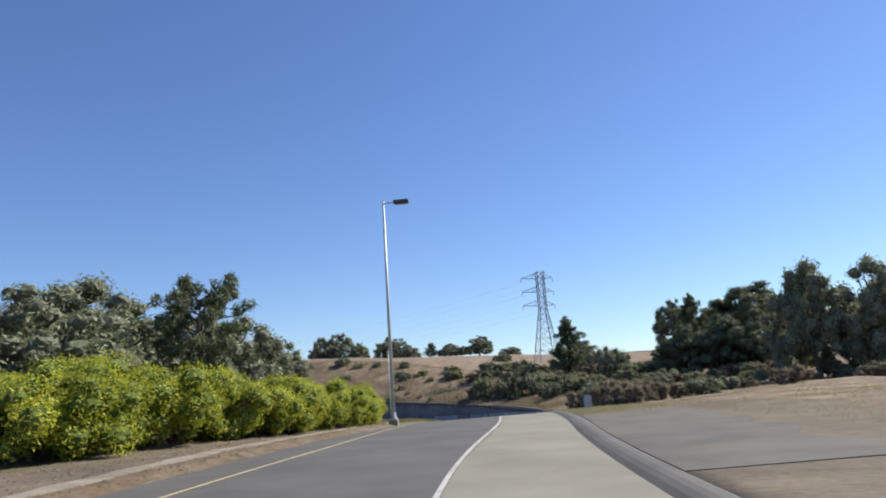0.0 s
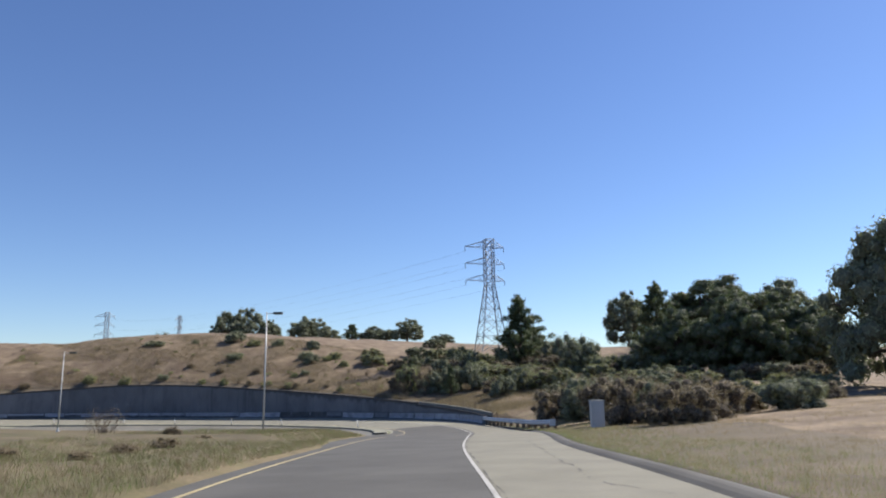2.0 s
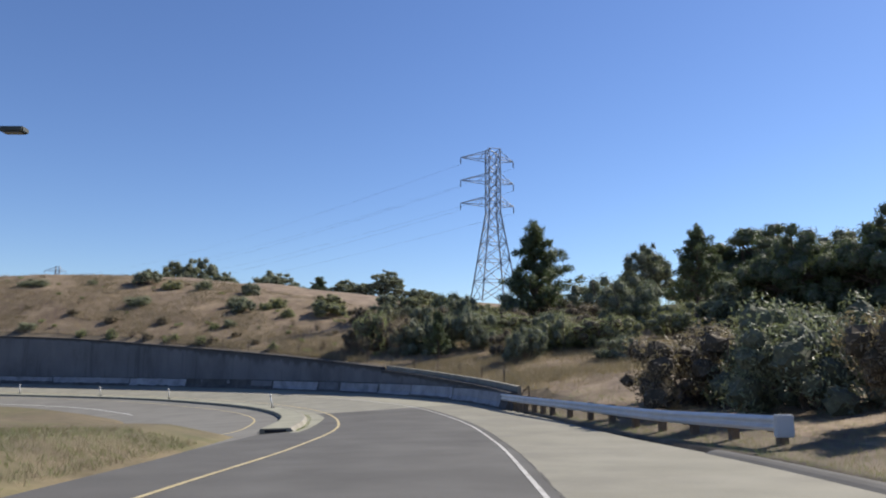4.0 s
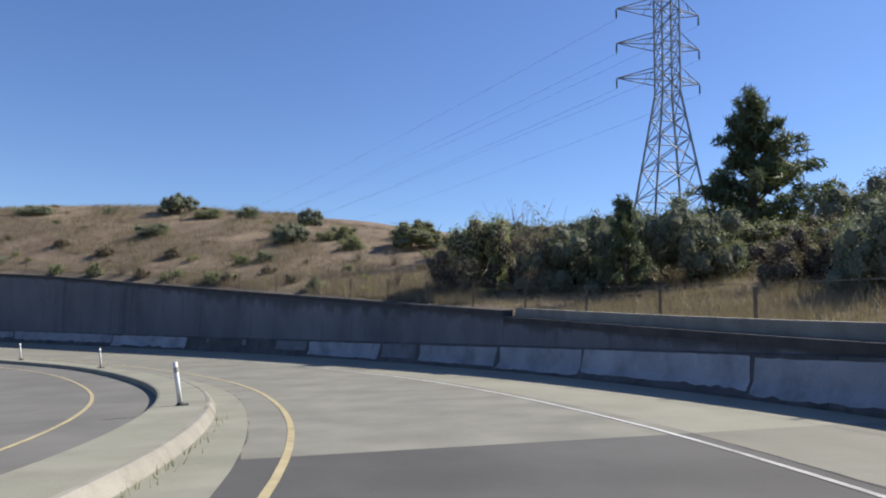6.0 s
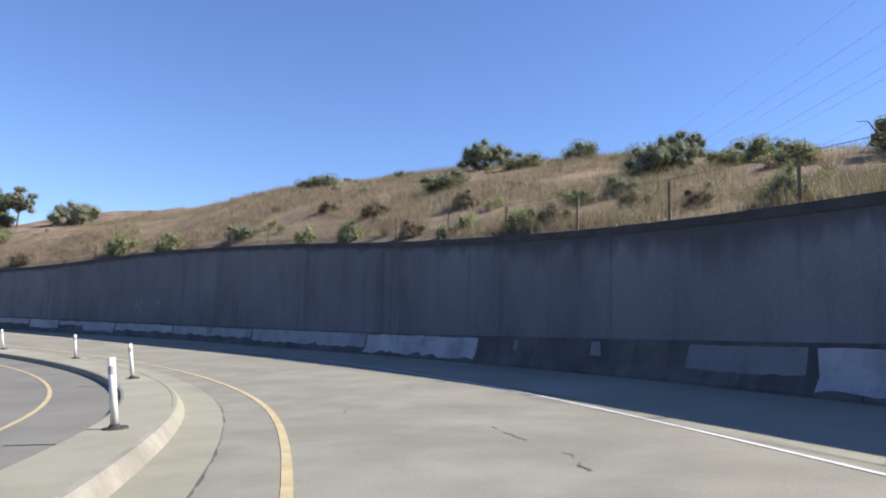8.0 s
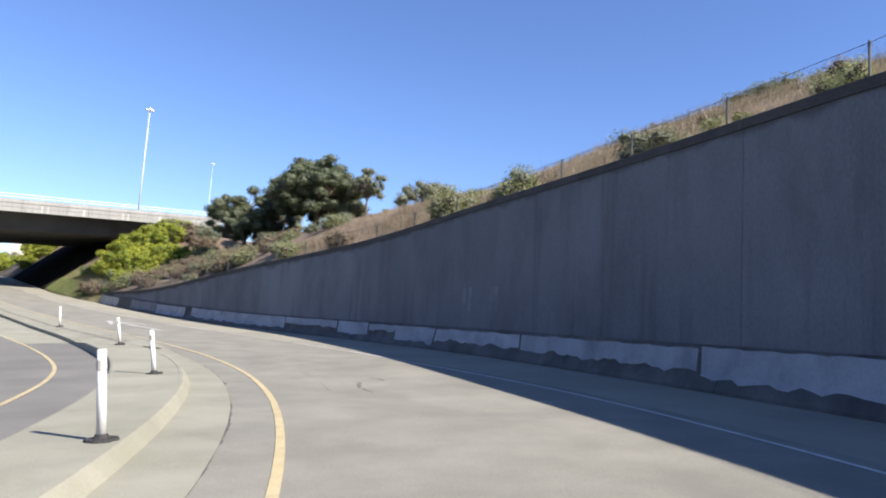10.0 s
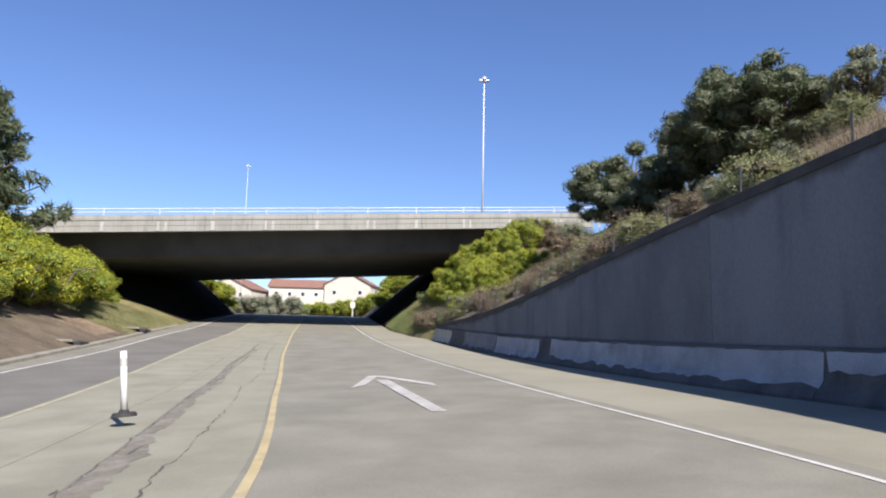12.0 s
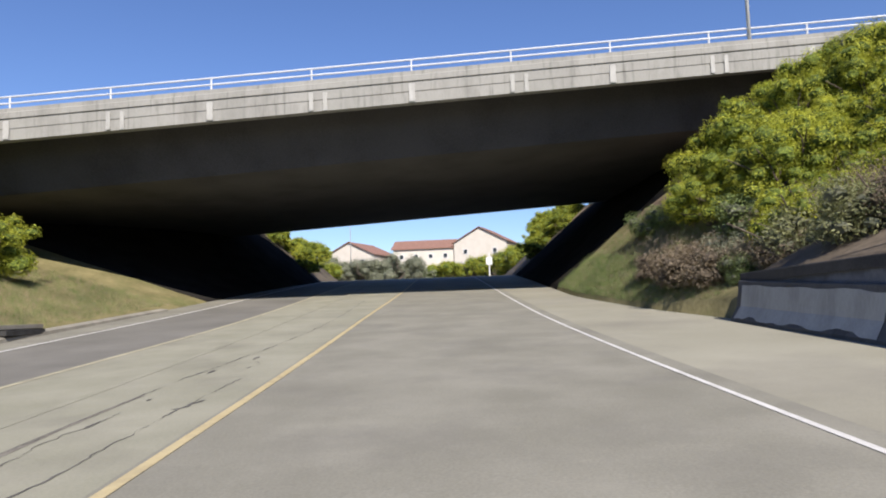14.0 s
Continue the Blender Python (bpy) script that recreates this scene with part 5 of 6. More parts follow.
def make_plant(kind, variant):
    """Meshes of one plant of about unit height: list of (part name, mesh)."""
    rng = np.random.default_rng(abs(hash_of(kind)) + variant * 17)
    out, bm, cl = [], bmesh.new(), []
    if kind == "lime_shrub":
        for _ in range(52):
            a, q = rng.uniform(0, 6.28), math.sqrt(rng.random()) * 0.68
            cl.append((math.cos(a) * q, math.sin(a) * q, 0.12 + rng.random() ** 0.8 * (0.74 - 0.42 * q * q), 0.11 + 0.13 * rng.random() ** 1.5))
        for _ in range(9):
            wood(bm, (rng.normal() * 0.05, rng.normal() * 0.05, -0.05), (rng.normal() * 0.35, rng.normal() * 0.35, 0.6), 0.018, 0.006, rng)
        v, f = leaf_cloud(rng, cl, 11500, 0.0125)
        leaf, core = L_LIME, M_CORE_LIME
    elif kind == "bush":
        for _ in range(16):
            a, q = rng.uniform(0, 6.28), math.sqrt(rng.random()) * 0.5
            cl.append((math.cos(a) * q, math.sin(a) * q, 0.2 + rng.random() * (0.6 - 0.4 * q), 0.19 + 0.14 * rng.random()))
        for j in range(9):
            a = j * 0.7 + rng.uniform(0, 0.3)
            cl.append((math.cos(a) * 0.42, math.sin(a) * 0.42, 0.14 + 0.06 * rng.random(), 0.17 + 0.06 * rng.random()))
        for _ in range(6):
            wood(bm, (0, 0, -0.05), (rng.normal() * 0.3, rng.normal() * 0.3, 0.6), 0.022, 0.007, rng)
        v, f = leaf_cloud(rng, cl, 5200, 0.017)
        leaf, core = L_OLIVE, M_CORE
    elif kind == "thicket":
        for _ in range(46):
            a, q = rng.uniform(0, 6.28), math.sqrt(rng.random()) * 0.58
            cl.append((math.cos(a) * q, math.sin(a) * q, 0.14 + rng.random() ** 0.8 * (0.74 - 0.5 * q), 0.10 + 0.11 * rng.random()))
        for _ in range(8):
            wood(bm, (0, 0, -0.05), (rng.normal() * 0.3, rng.normal() * 0.3, 0.7), 0.018, 0.005, rng)
        v, f = leaf_cloud(rng, cl, 8500, 0.0115)
        leaf, core = L_OLIVE, M_CORE
    elif kind == "pine":
        wood(bm, (0, 0, -0.04), (rng.normal() * 0.02, rng.normal() * 0.02, 0.97), 0.028, 0.005, rng, 6, 0.015)
        for i in range(66):
            z = 0.08 + 0.88 * (i / 65.0)
            ln = (1.02 - z) ** 0.85 * 0.52 * rng.uniform(0.45, 1.2) + 0.015
            a = i * 2.4 + rng.normal() * 0.5
            tip = Vector((math.cos(a) * ln, math.sin(a) * ln, z + 0.06 + 0.30 * ln * rng.uniform(0.3, 1.2)))
            wood(bm, (0, 0, z), tip, 0.008, 0.003, rng, 2, 0.05)
            for u in (1.0, 0.82, 0.62, 0.42):
                if ln * u > 0.04:
                    j = rng.normal(size=3) * 0.022 * (u < 1)
                    cl.append((tip.x * u + j[0], tip.y * u + j[1], z + (tip.z - z) * u + 0.014 + abs(j[2]), 0.026 + 0.022 * rng.random() + 0.012 * (1 - z)))
        v, f = leaf_cloud(rng, cl, 19000, 0.010, 0.85, 4.2)
        leaf, core = L_PINE, None
    elif kind == "open_pine":
        wood(bm, (0, 0, -0.04), (rng.normal() * 0.03, rng.normal() * 0.03, 0.95), 0.026, 0.006, rng, 6, 0.02)
        for i in range(40):
            z = 0.30 + 0.64 * (i / 39.0)
            ln = (0.10 + 0.34 * math.sin(math.pi * min(1.0, (1.06 - z) / 0.8))) * rng.uniform(0.45, 1.15)
            a = i * 2.4 + rng.normal() * 0.5
            tip = Vector((math.cos(a) * ln, math.sin(a) * ln, z + 0.10 * rng.random() + 0.25 * ln))
            wood(bm, (0, 0, z), tip, 0.008, 0.003, rng, 3, 0.05)
            for u in (1.0, 0.8, 0.62):
                j = rng.normal(size=3) * 0.035 * (u < 1)
                cl.append((tip.x * u + j[0], tip.y * u + j[1], z + (tip.z - z) * u + 0.014 + abs(j[2]), 0.036 + 0.03 * rng.random()))
        v, f = leaf_cloud(rng, cl, 17000, 0.011, 0.8, 4.0)
        leaf, core = L_PINE, None
    elif kind == "umbrella_pine":
        wood(bm, (0, 0, -0.04), (0.03, 0.02, 0.5), 0.035, 0.022, rng, 5, 0.02)
        for i in range(135):
            a, q = rng.uniform(0, 6.28), math.sqrt(rng.random()) * 0.5
            z = 0.20 + rng.random() * 0.74 * (1.05 - q * 1.15)
            p = (math.cos(a) * q, math.sin(a) * q, z)
            if i % 2:
                wood(bm, (0.03, 0.02, 0.28 + 0.25 * rng.random()), p, 0.012, 0.004, rng, 3, 0.06)
            cl.append((*p, 0.06 + 0.06 * rng.random()))
        v, f = leaf_cloud(rng, cl, 26000, 0.0078, 0.68, 2.6)
        leaf, core = L_PINE, M_CORE
    elif kind == "broad_tree":
        wood(bm, (0, 0, -0.04), (0.02, 0.0, 0.5), 0.035, 0.02, rng, 4, 0.03)
        for i in range(120):
            a, q = rng.uniform(0, 6.28), math.sqrt(rng.random())
            top = 0.92 - 0.42 * q ** 2.2
            z = 0.10 + (top - 0.12) * rng.random() ** 0.75
            p = (math.cos(a) * q * 0.43, math.sin(a) * q * 0.43, z)
            if i % 4 == 0:
                wood(bm, (0.02, 0, 0.2 + 0.2 * rng.random()), p, 0.012, 0.004, rng, 3, 0.06)
            cl.append((*p, 0.05 + 0.07 * rng.random()))
        v, f = leaf_cloud(rng, cl, 13000, 0.0105, 0.9)
        leaf, core = L_DARK, M_CORE
    elif kind == "gum_tree":
        wood(bm, (0, 0, -0.04), (0.04, 0.0, 0.62), 0.025, 0.014, rng, 5, 0.02)
        for i in range(44):
            a, q = rng.uniform(0, 6.28), math.sqrt(rng.random()) * 0.36
            z = 0.42 + rng.random() * 0.54 * (1 - 1.2 * q)
            p = (math.cos(a) * q, math.sin(a) * q, z)
            wood(bm, (0.03, 0, 0.35 + 0.2 * rng.random()), p, 0.010, 0.004, rng, 3, 0.05)
            cl.append((*p, 0.06 + 0.06 * rng.random()))
        v, f = leaf_cloud(rng, cl, 13000, 0.010, 0.8, 2.0)
        leaf, core = L_DARK, M_CORE
    else:  # bare twiggy shrub
        for _ in range(46):
            wood(bm, (rng.normal() * 0.04, rng.normal() * 0.04, -0.03), (rng.normal() * 0.28, rng.normal() * 0.28, 0.45 + 0.5 * rng.random()), 0.006, 0.0012, rng, 4, 0.06)
        for _ in range(14):
            a, q = rng.uniform(0, 6.28), math.sqrt(rng.random()) * 0.4
            cl.append((math.cos(a) * q, math.sin(a) * q, 0.25 + rng.random() * 0.5, 0.16 + 0.08 * rng.random()))
        v, f = leaf_cloud(rng, cl, 1500, 0.012)
        leaf, core = L_BROWN, None
    me = bpy.data.meshes.new("wood")
    bm.to_mesh(me)
    bm.free()
    me.materials.append(M_BARK)
    out.append(("trunk", me))
    crown = numpy_mesh("leaves", v, f, leaf)
    # solid cores stop see-through crowns and carry their inner shade as colour
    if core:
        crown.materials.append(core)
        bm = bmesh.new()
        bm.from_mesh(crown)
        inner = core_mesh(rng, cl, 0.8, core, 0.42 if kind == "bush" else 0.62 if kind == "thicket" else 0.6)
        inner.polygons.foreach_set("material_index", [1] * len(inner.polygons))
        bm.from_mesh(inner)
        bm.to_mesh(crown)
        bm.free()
    out.append(("crown", crown))
    return out


def hash_of(text):
    return sum((i + 1) * ord(c) for i, c in enumerate(text)) * 31


LABELS = {
    "lime_shrub": ("bright yellow-green leafy shrub beside the road", "shrub"),
    "bush": ("low olive-green bush on the dry slope", "bush"),
    "sage_bush": ("pale sage-green bush in the dry grass", "bush"),
    "green_bush": ("dense leafy green bush among grass", "bush"),
    "dark_bush": ("dark green rounded bush on dry grass", "bush"),
    "brown_bush": ("brown half-dry bush on the slope", "bush"),
    "pine": ("dark green pine with ragged branches", "pine tree"),
    "umbrella_pine": ("broad dark green pine with a dense crown", "pine tree"),
    "open_pine": ("slender pine with an open tufted crown", "pine tree"),
    "broad_tree": ("broad dark evergreen tree with a dense crown", "tree"),
    "gum_tree": ("slender tree with an open dark crown", "tree"),
    "twig_shrub": ("bare twiggy dry shrub on the slope", "shrub"),
}
SHAPE = {"sage_bush": ("bush", L_SAGE), "green_bush": ("bush", L_GREEN), "dark_bush": ("bush", L_DARK), "brown_bush": ("bush", L_BROWN)}


def plant(kind, p, height, width=None, seed=0, sink=0.0):
    shape, leaf = SHAPE.get(kind, (kind, None))
    if shape == "bush" and height > 1.9:
        shape = "thicket"
    key = (kind, shape, seed % 3)
    if key not in SPECIES:
        base = make_plant(shape, seed % 3)
        if leaf:
            for nm, me in base:
                if nm == "crown":
                    me.materials[0] = leaf
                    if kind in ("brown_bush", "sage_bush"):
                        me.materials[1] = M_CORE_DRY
        SPECIES[key] = base
    label, cat = LABELS[kind]
    name = {"lime_shrub": "shrub", "twig_shrub": "shrub", "pine": "pine_tree", "umbrella_pine": "pine_tree", "open_pine": "pine_tree", "broad_tree": "tree", "gum_tree": "tree"}.get(kind, "bush")
    w = (width or 1.0) * height
    rz = random.Random(seed * 7 + 3).uniform(0, 6.28)
    e = empty(name, Matrix.LocRotScale((p[0], p[1], p[2] - sink), Euler((0, 0, rz)), (w, w, height)), label, cat)
    for nm, me in SPECIES[key]:
        o = new(nm, me)
        o.parent = e
    return e


def at_sd(kind, s, d, h, width=None, seed=0, sink=0.05):
    if kind.endswith("bush"):
        sink = 0.14 * h
    return plant(kind, on_ground(s, d), h, width, seed, sink)


# bright shrubs along the approach road
rs = random.Random(5)
for i in range(15):
    s = 17.5 + i * 1.2
    d = float(np.interp(s, [17, 20, 23, 26, 31, 35], [-11.2, -9.6, -7.6, -6.6, -6.0, -5.6]))
    h = float(np.interp(s, [17, 22, 26, 35], [2.7, 2.5, 2.0, 1.75]))
    at_sd("lime_shrub", s, d + rs.uniform(-0.3, 0.2), h * rs.uniform(0.85, 1.1), rs.uniform(0.95, 1.15), i)
for i in range(12):
    s = 14 + i * 1.75
    d = float(np.interp(s, [14, 20, 26, 35], [-15.5, -12.2, -9.4, -7.8]))
    at_sd("lime_shrub", s, d, rs.uniform(2.2, 2.8) * (1 if s < 24 else 0.8), 1.15, i + 40)
# dark trees behind them
for s, d, h, k, w in [(29.4, -11.6, 6.1, "open_pine", 0.8), (41.2, -14.6, 7.4, "broad_tree", 0.95), (43.6, -13.6, 6.0, "broad_tree", 1.0), (45.6, -13.2, 4.6, "broad_tree", 1.05), (39.0, -16.5, 7.0, "broad_tree", 1.0),
                      (25, -16, 6.6, "broad_tree", 1.2), (30, -17.5, 7.6, "broad_tree", 1.2), (35, -18.5, 7.2, "broad_tree", 1.1), (20, -18.5, 6.6, "broad_tree", 1.2), (33.5, -13.5, 4.6, "broad_tree", 1.0)]:
    at_sd(k, s, d, h, w, int(s))
# bridge shrubs
for i, (s, d, h, w) in enumerate([(213.0 + 5.5 * (k % 3) / 2 + 1.2 * (k / 17), 9.1 + 5.2 * k / 17 + 0.5 * math.sin(k * 2.3), 2.5 + 0.5 * math.sin(k * 1.7) - 0.3 * (k > 13), 1.0) for k in range(18)]):
    at_sd("lime_shrub", s, d, h * 0.8, w, i + 60)
for i, (s, d, h, w) in enumerate([(217.5, -15.4, 3.2, 1.1), (214.5, -14.9, 3.2, 1.1), (211.5, -14.6, 3.4, 1.1), (208.6, -14.6, 3.4, 1.1), (205.6, -14.8, 3.2, 1.1), (202.5, -15.2, 3.2, 1.1), (209, -18, 3.6, 1.1), (214, -18.5, 3.6, 1.1), (219.6, -14.8, 2.2, 1.2), (221.5, -16.5, 2.4, 1.2), (204, -18, 3.4, 1.1)]):
    at_sd("lime_shrub", s, d, h, w, i + 70)
for s, d, h, k, w in [(217, -20.5, 10.4, "pine", 0.8), (222, -24, 10.5, "pine", 0.9), (211, -22, 9, "umbrella_pine", 0.9)]:
    at_sd(k, s, d, h, w, int(s) + 1)
for s, d, h, k, w in [(207.2, 16.8, 6.8, "umbrella_pine", 0.95), (199.3, 19.6, 7.1, "umbrella_pine", 1.15), (202.5, 21.5, 7.6, "umbrella_pine", 1.05), (194.1, 21.0, 4.4, "gum_tree", 0.9),
                      (189.7, 23.4, 3.3, "dark_bush", 1.0)]:
    at_sd(k, s, d, h, w, int(s) + 2)
for i, (s, d, h, k) in enumerate([(184, 8.9, 1.3, "sage_bush"), (179, 9.2, 1.2, "brown_bush"), (175, 8.9, 0.9, "twig_shrub")]):
    at_sd(k, s, d, h, 1.15, i + 80)
for i in range(18):
    s = 192 + i * 1.25
    at_sd(rs.choice(["twig_shrub", "brown_bush", "brown_bush", "bush"]), s, right_edge(s) + rs.uniform(1.2, 7), rs.uniform(0.7, 1.6), 1.2, i + 90)
for i, (s, d) in enumerate([(213.2, 7.6), (214.4, 7.2), (215.6, 7.0), (216.8, 6.8), (212.6, 8.4), (213.8, 8.8), (210.5, 8.4), (209, 8.8), (207, 9.3)]):
    at_sd("brown_bush" if i % 3 else "twig_shrub", s, d, 1.1 + 0.1 * (i % 4), 1.25, i)
for i in range(34):
    s = 186 + 0.62 * i
    at_sd(rs.choice(["dark_bush", "bush", "brown_bush", "dark_bush"]), s, right_edge(s) + 1.8 + 7 * rs.random(), rs.uniform(0.7, 1.25), 1.3, i + 7)
for i in range(46):
    s = rs.uniform(193, 213)
    at_sd(rs.choice(["twig_shrub", "dark_bush", "brown_bush", "bush"]), s, right_edge(s) + rs.uniform(1.1, 5.5), rs.uniform(0.8, 1.4), 1.2, i + 31)
for i, (s, d, h, k) in enumerate([(215.8, 8.9, 1.5, "green_bush"), (217.6, 8.6, 1.6, "lime_shrub"), (219.6, 8.4, 1.5, "green_bush"), (216.5, 9.9, 1.8, "lime_shrub"), (221.4, 7.9, 1.2, "green_bush"), (213.7, 9.2, 1.6, "dark_bush"), (218.6, 9.8, 1.5, "green_bush"), (213.4, 8.2, 1.2, "dark_bush"),
                                  (216.3, 7.1, 1.0, "brown_bush"), (217.6, 6.7, 0.9, "brown_bush"), (215.2, 7.5, 1.2, "brown_bush"), (214.3, 7.8, 1.2, "dark_bush"), (213.1, 7.5, 0.8, "green_bush")]):
    at_sd(k, s, d, h, 1.1, i + 17)
for i, (s, d, h, k) in enumerate([(215, 16.5, 1.6, "brown_bush"), (217, 17.5, 1.7, "dark_bush"), (213, 17, 1.6, "bush"), (219, 16, 1.5, "brown_bush"), (211, 15, 1.5, "bush"), (220.5, 18, 1.8, "dark_bush"), (218.5, 14.6, 1.5, "bush"), (220.0, 15.4, 1.6, "lime_shrub"), (216.5, 15.0, 1.4, "brown_bush"), (221.3, 14.2, 1.6, "dark_bush")]):
    at_sd(k, s, d, h, 1.25, i + 23)
for i in range(9):
    at_sd("dark_bush" if i % 3 else "lime_shrub", 293 + (i % 2) * 2.5, -17 + i * 3.1, 3.2 + 0.5 * math.sin(i * 2.1), 1.2, i + 50)
# plants beyond the bridge
for i, (s, d, h, k) in enumerate([(286, 8, 2.4, "lime_shrub"), (283, 10, 2.5, "lime_shrub"), (279, 12, 2.6, "lime_shrub"), (275, 13, 2.6, "lime_shrub"), (288, 5, 2.2, "lime_shrub"), (290, 2, 2.0, "lime_shrub"),
                                  (271, 12.5, 2.4, "lime_shrub"), (266, 11.8, 2.2, "lime_shrub"), (261, 10.8, 2.0, "lime_shrub"), (256, 9.8, 1.8, "lime_shrub"), (291, -1.5, 2.0, "green_bush"), (289, -5, 4.0, "dark_bush"),
                                  (288, -9, 3.4, "dark_bush"), (291, -12.5, 3.2, "dark_bush"), (254, -10.8, 1.7, "lime_shrub"), (259, -11.2, 1.9, "lime_shrub"), (264, -11.6, 1.9, "lime_shrub"), (270, -12, 1.9, "lime_shrub"), (277, -12.5, 2.0, "lime_shrub"),
                                  (300, 11, 3.4, "dark_bush"), (302, 15, 3.4, "dark_bush"), (297, 6, 2.8, "green_bush"), (250, 8.6, 1.5, "lime_shrub"), (292, 4.5, 2.4, "dark_bush")]):
    at_sd(k, s, d, h * (1.45 if s > 280 else 1.1), 1.25 if s < 280 else 1.05, i + 120)

for i in range(8):
    at_sd("lime_shrub", 247.5 + 1.3 * (i % 3), -8.9 - 0.75 * i, 1.3 + 0.25 * (i % 3), 1.0, i + 3)
    at_sd("lime_shrub", 248.0 + 1.5 * (i % 3), 7.2 + 0.75 * i, 1.2 + 0.25 * ((i + 1) % 3), 1.0, i + 5)
for i, (s, d, h, w) in enumerate([(52.3, -9.3, 0.45, 1.6), (54.2, -8.9, 0.4, 1.9), (47.6, -8.2, 0.3, 1.5), (58.9, -9.2, 0.35, 1.7), (60.5, -11.0, 0.45, 1.5), (50.0, -11.5, 0.4, 1.7)]):
    at_sd("brown_bush", s, d, h, w, i)
plant("twig_shrub", (-15.5, 71.0, -4.3), 2.8, 1.1, 2)
# hillside: bushes seen singly (s, d, height, width in metres, kind)
SLOPE_BUSHES = [(170.9, 9.7, 1.65, 2.2, "bush"), (165.7, 8.8, 1.6, 2.1, "bush"), (160.8, 10.0, 1.0, 2.3, "dark_bush"), (154.5, 8.9, 1.0, 1.2, "sage_bush"),
                (151.2, 8.9, 1.2, 1.4, "sage_bush"), (147.5, 9.1, 1.0, 1.3, "brown_bush"), (153.7, 12.5, 1.0, 1.8, "brown_bush"), (148.5, 13.1, 1.1, 1.6, "brown_bush"),
                (154.1, 18.3, 1.3, 3.4, "dark_bush"), (145.3, 8.9, 0.6, 0.8, "sage_bush"), (144.8, 9.6, 0.8, 1.1, "sage_bush"), (141.5, 9.0, 1.1, 1.2, "sage_bush"),
                (140.5, 9.4, 1.0, 1.2, "brown_bush"), (143.4, 13.5, 0.8, 1.2, "green_bush"), (142.4, 14.5, 1.0, 1.6, "dark_bush"), (140.0, 12.2, 0.8, 1.2, "brown_bush"),
                (133.4, 9.4, 1.1, 1.0, "bush"), (136.5, 10.5, 0.8, 1.0, "brown_bush"), (158.5, 14.0, 0.9, 1.6, "brown_bush")]
RIDGE_BUSHES = [(166.9, 23.2, 1.2, 4.2, "dark_bush"), (162.0, 25.5, 0.9, 1.4, "dark_bush"), (157.2, 26.7, 2.2, 3.3, "dark_bush"), (154.3, 25.6, 1.4, 2.9, "bush"),
                (151.1, 26.0, 1.5, 2.7, "dark_bush"), (144.1, 19.6, 1.8, 2.4, "dark_bush"), (147.0, 27.0, 1.8, 2.0, "dark_bush"), (142.6, 23.6, 1.4, 2.4, "bush"),
                (143.1, 22.0, 1.1, 1.9, "bush"), (139.5, 27.6, 1.7, 3.4, "sage_bush"), (145.7, 21.7, 1.6, 3.0, "dark_bush"), (137.7, 23.6, 1.9, 3.9, "bush"),
                (132.9, 24.1, 2.6, 3.0, "bush"), (134.3, 22.8, 2.0, 2.6, "brown_bush"), (127.4, 22.0, 2.7, 2.7, "dark_bush"), (127.8, 28.4, 3.0, 3.0, "dark_bush"),
                (132.0, 34.0, 3.2, 3.9, "bush"), (126.0, 34.0, 3.4, 3.4, "bush"), (140.0, 20.5, 1.2, 2.2, "bush")]
BRUSH = [(124.8, 12.9, 3.9, 3.4, "sage_bush"), (126.2, 12.2, 2.2, 2.4, "brown_bush"), (122.6, 14.2, 3.2, 2.6, "brown_bush"), (121.6, 13.2, 2.4, 2.1, "dark_bush"),
         (119.6, 15.2, 3.6, 3.0, "dark_bush"), (117.9, 17.5, 3.6, 3.4, "dark_bush"), (118.0, 20.0, 1.6, 2.6, "sage_bush"), (110.1, 14.8, 2.6, 2.6, "dark_bush"),
         (111.1, 18.4, 2.8, 2.8, "bush"), (113.5, 16.5, 2.2, 2.6, "brown_bush"), (112.1, 19.5, 3.2, 3.6, "dark_bush"), (90.4, 11.3, 3.0, 4.4, "brown_bush"),
         (87.8, 13.5, 3.0, 4.0, "dark_bush"), (85.0, 12.5, 3.5, 4.4, "dark_bush"), (79.5, 12.0, 3.0, 3.6, "brown_bush"), (74.2, 11.4, 3.1, 3.4, "brown_bush"),
         (73.0, 13.0, 2.6, 3.0, "dark_bush"), (65.5, 11.0, 2.1, 3.0, "brown_bush"), (68.5, 13.5, 2.4, 3.2, "brown_bush")]
for i, (s, d, h, w, k) in enumerate(SLOPE_BUSHES + RIDGE_BUSHES + BRUSH):
    at_sd(k, s, d, h * (1.12 if h < 1.7 else 1.36), w / (1.45 * h), i)
at_sd("pine", 117.3, 13.1, 3.7, 0.75, 4)
at_sd("twig_shrub", 121.8, 12.6, 4.6, 0.7, 5)
at_sd("dark_bush", 120.6, 14.6, 4.4, 0.75, 2)
for i, (s, d, h) in enumerate([(124.9, 10.3, 1.9), (123.6, 10.8, 2.4), (137.9, 17.9, 1.1), (135.5, 18.0, 1.5), (126.9, 13.2, 2.8), (121.0, 16.0, 3.4), (120.2, 11.5, 1.6), (129.5, 11.5, 1.6), (163.5, 8.7, 1.15), (152.0, 9.8, 1.1), (149.3, 9.2, 1.3)]):
    at_sd("twig_shrub", s, d, h, 0.9, i)
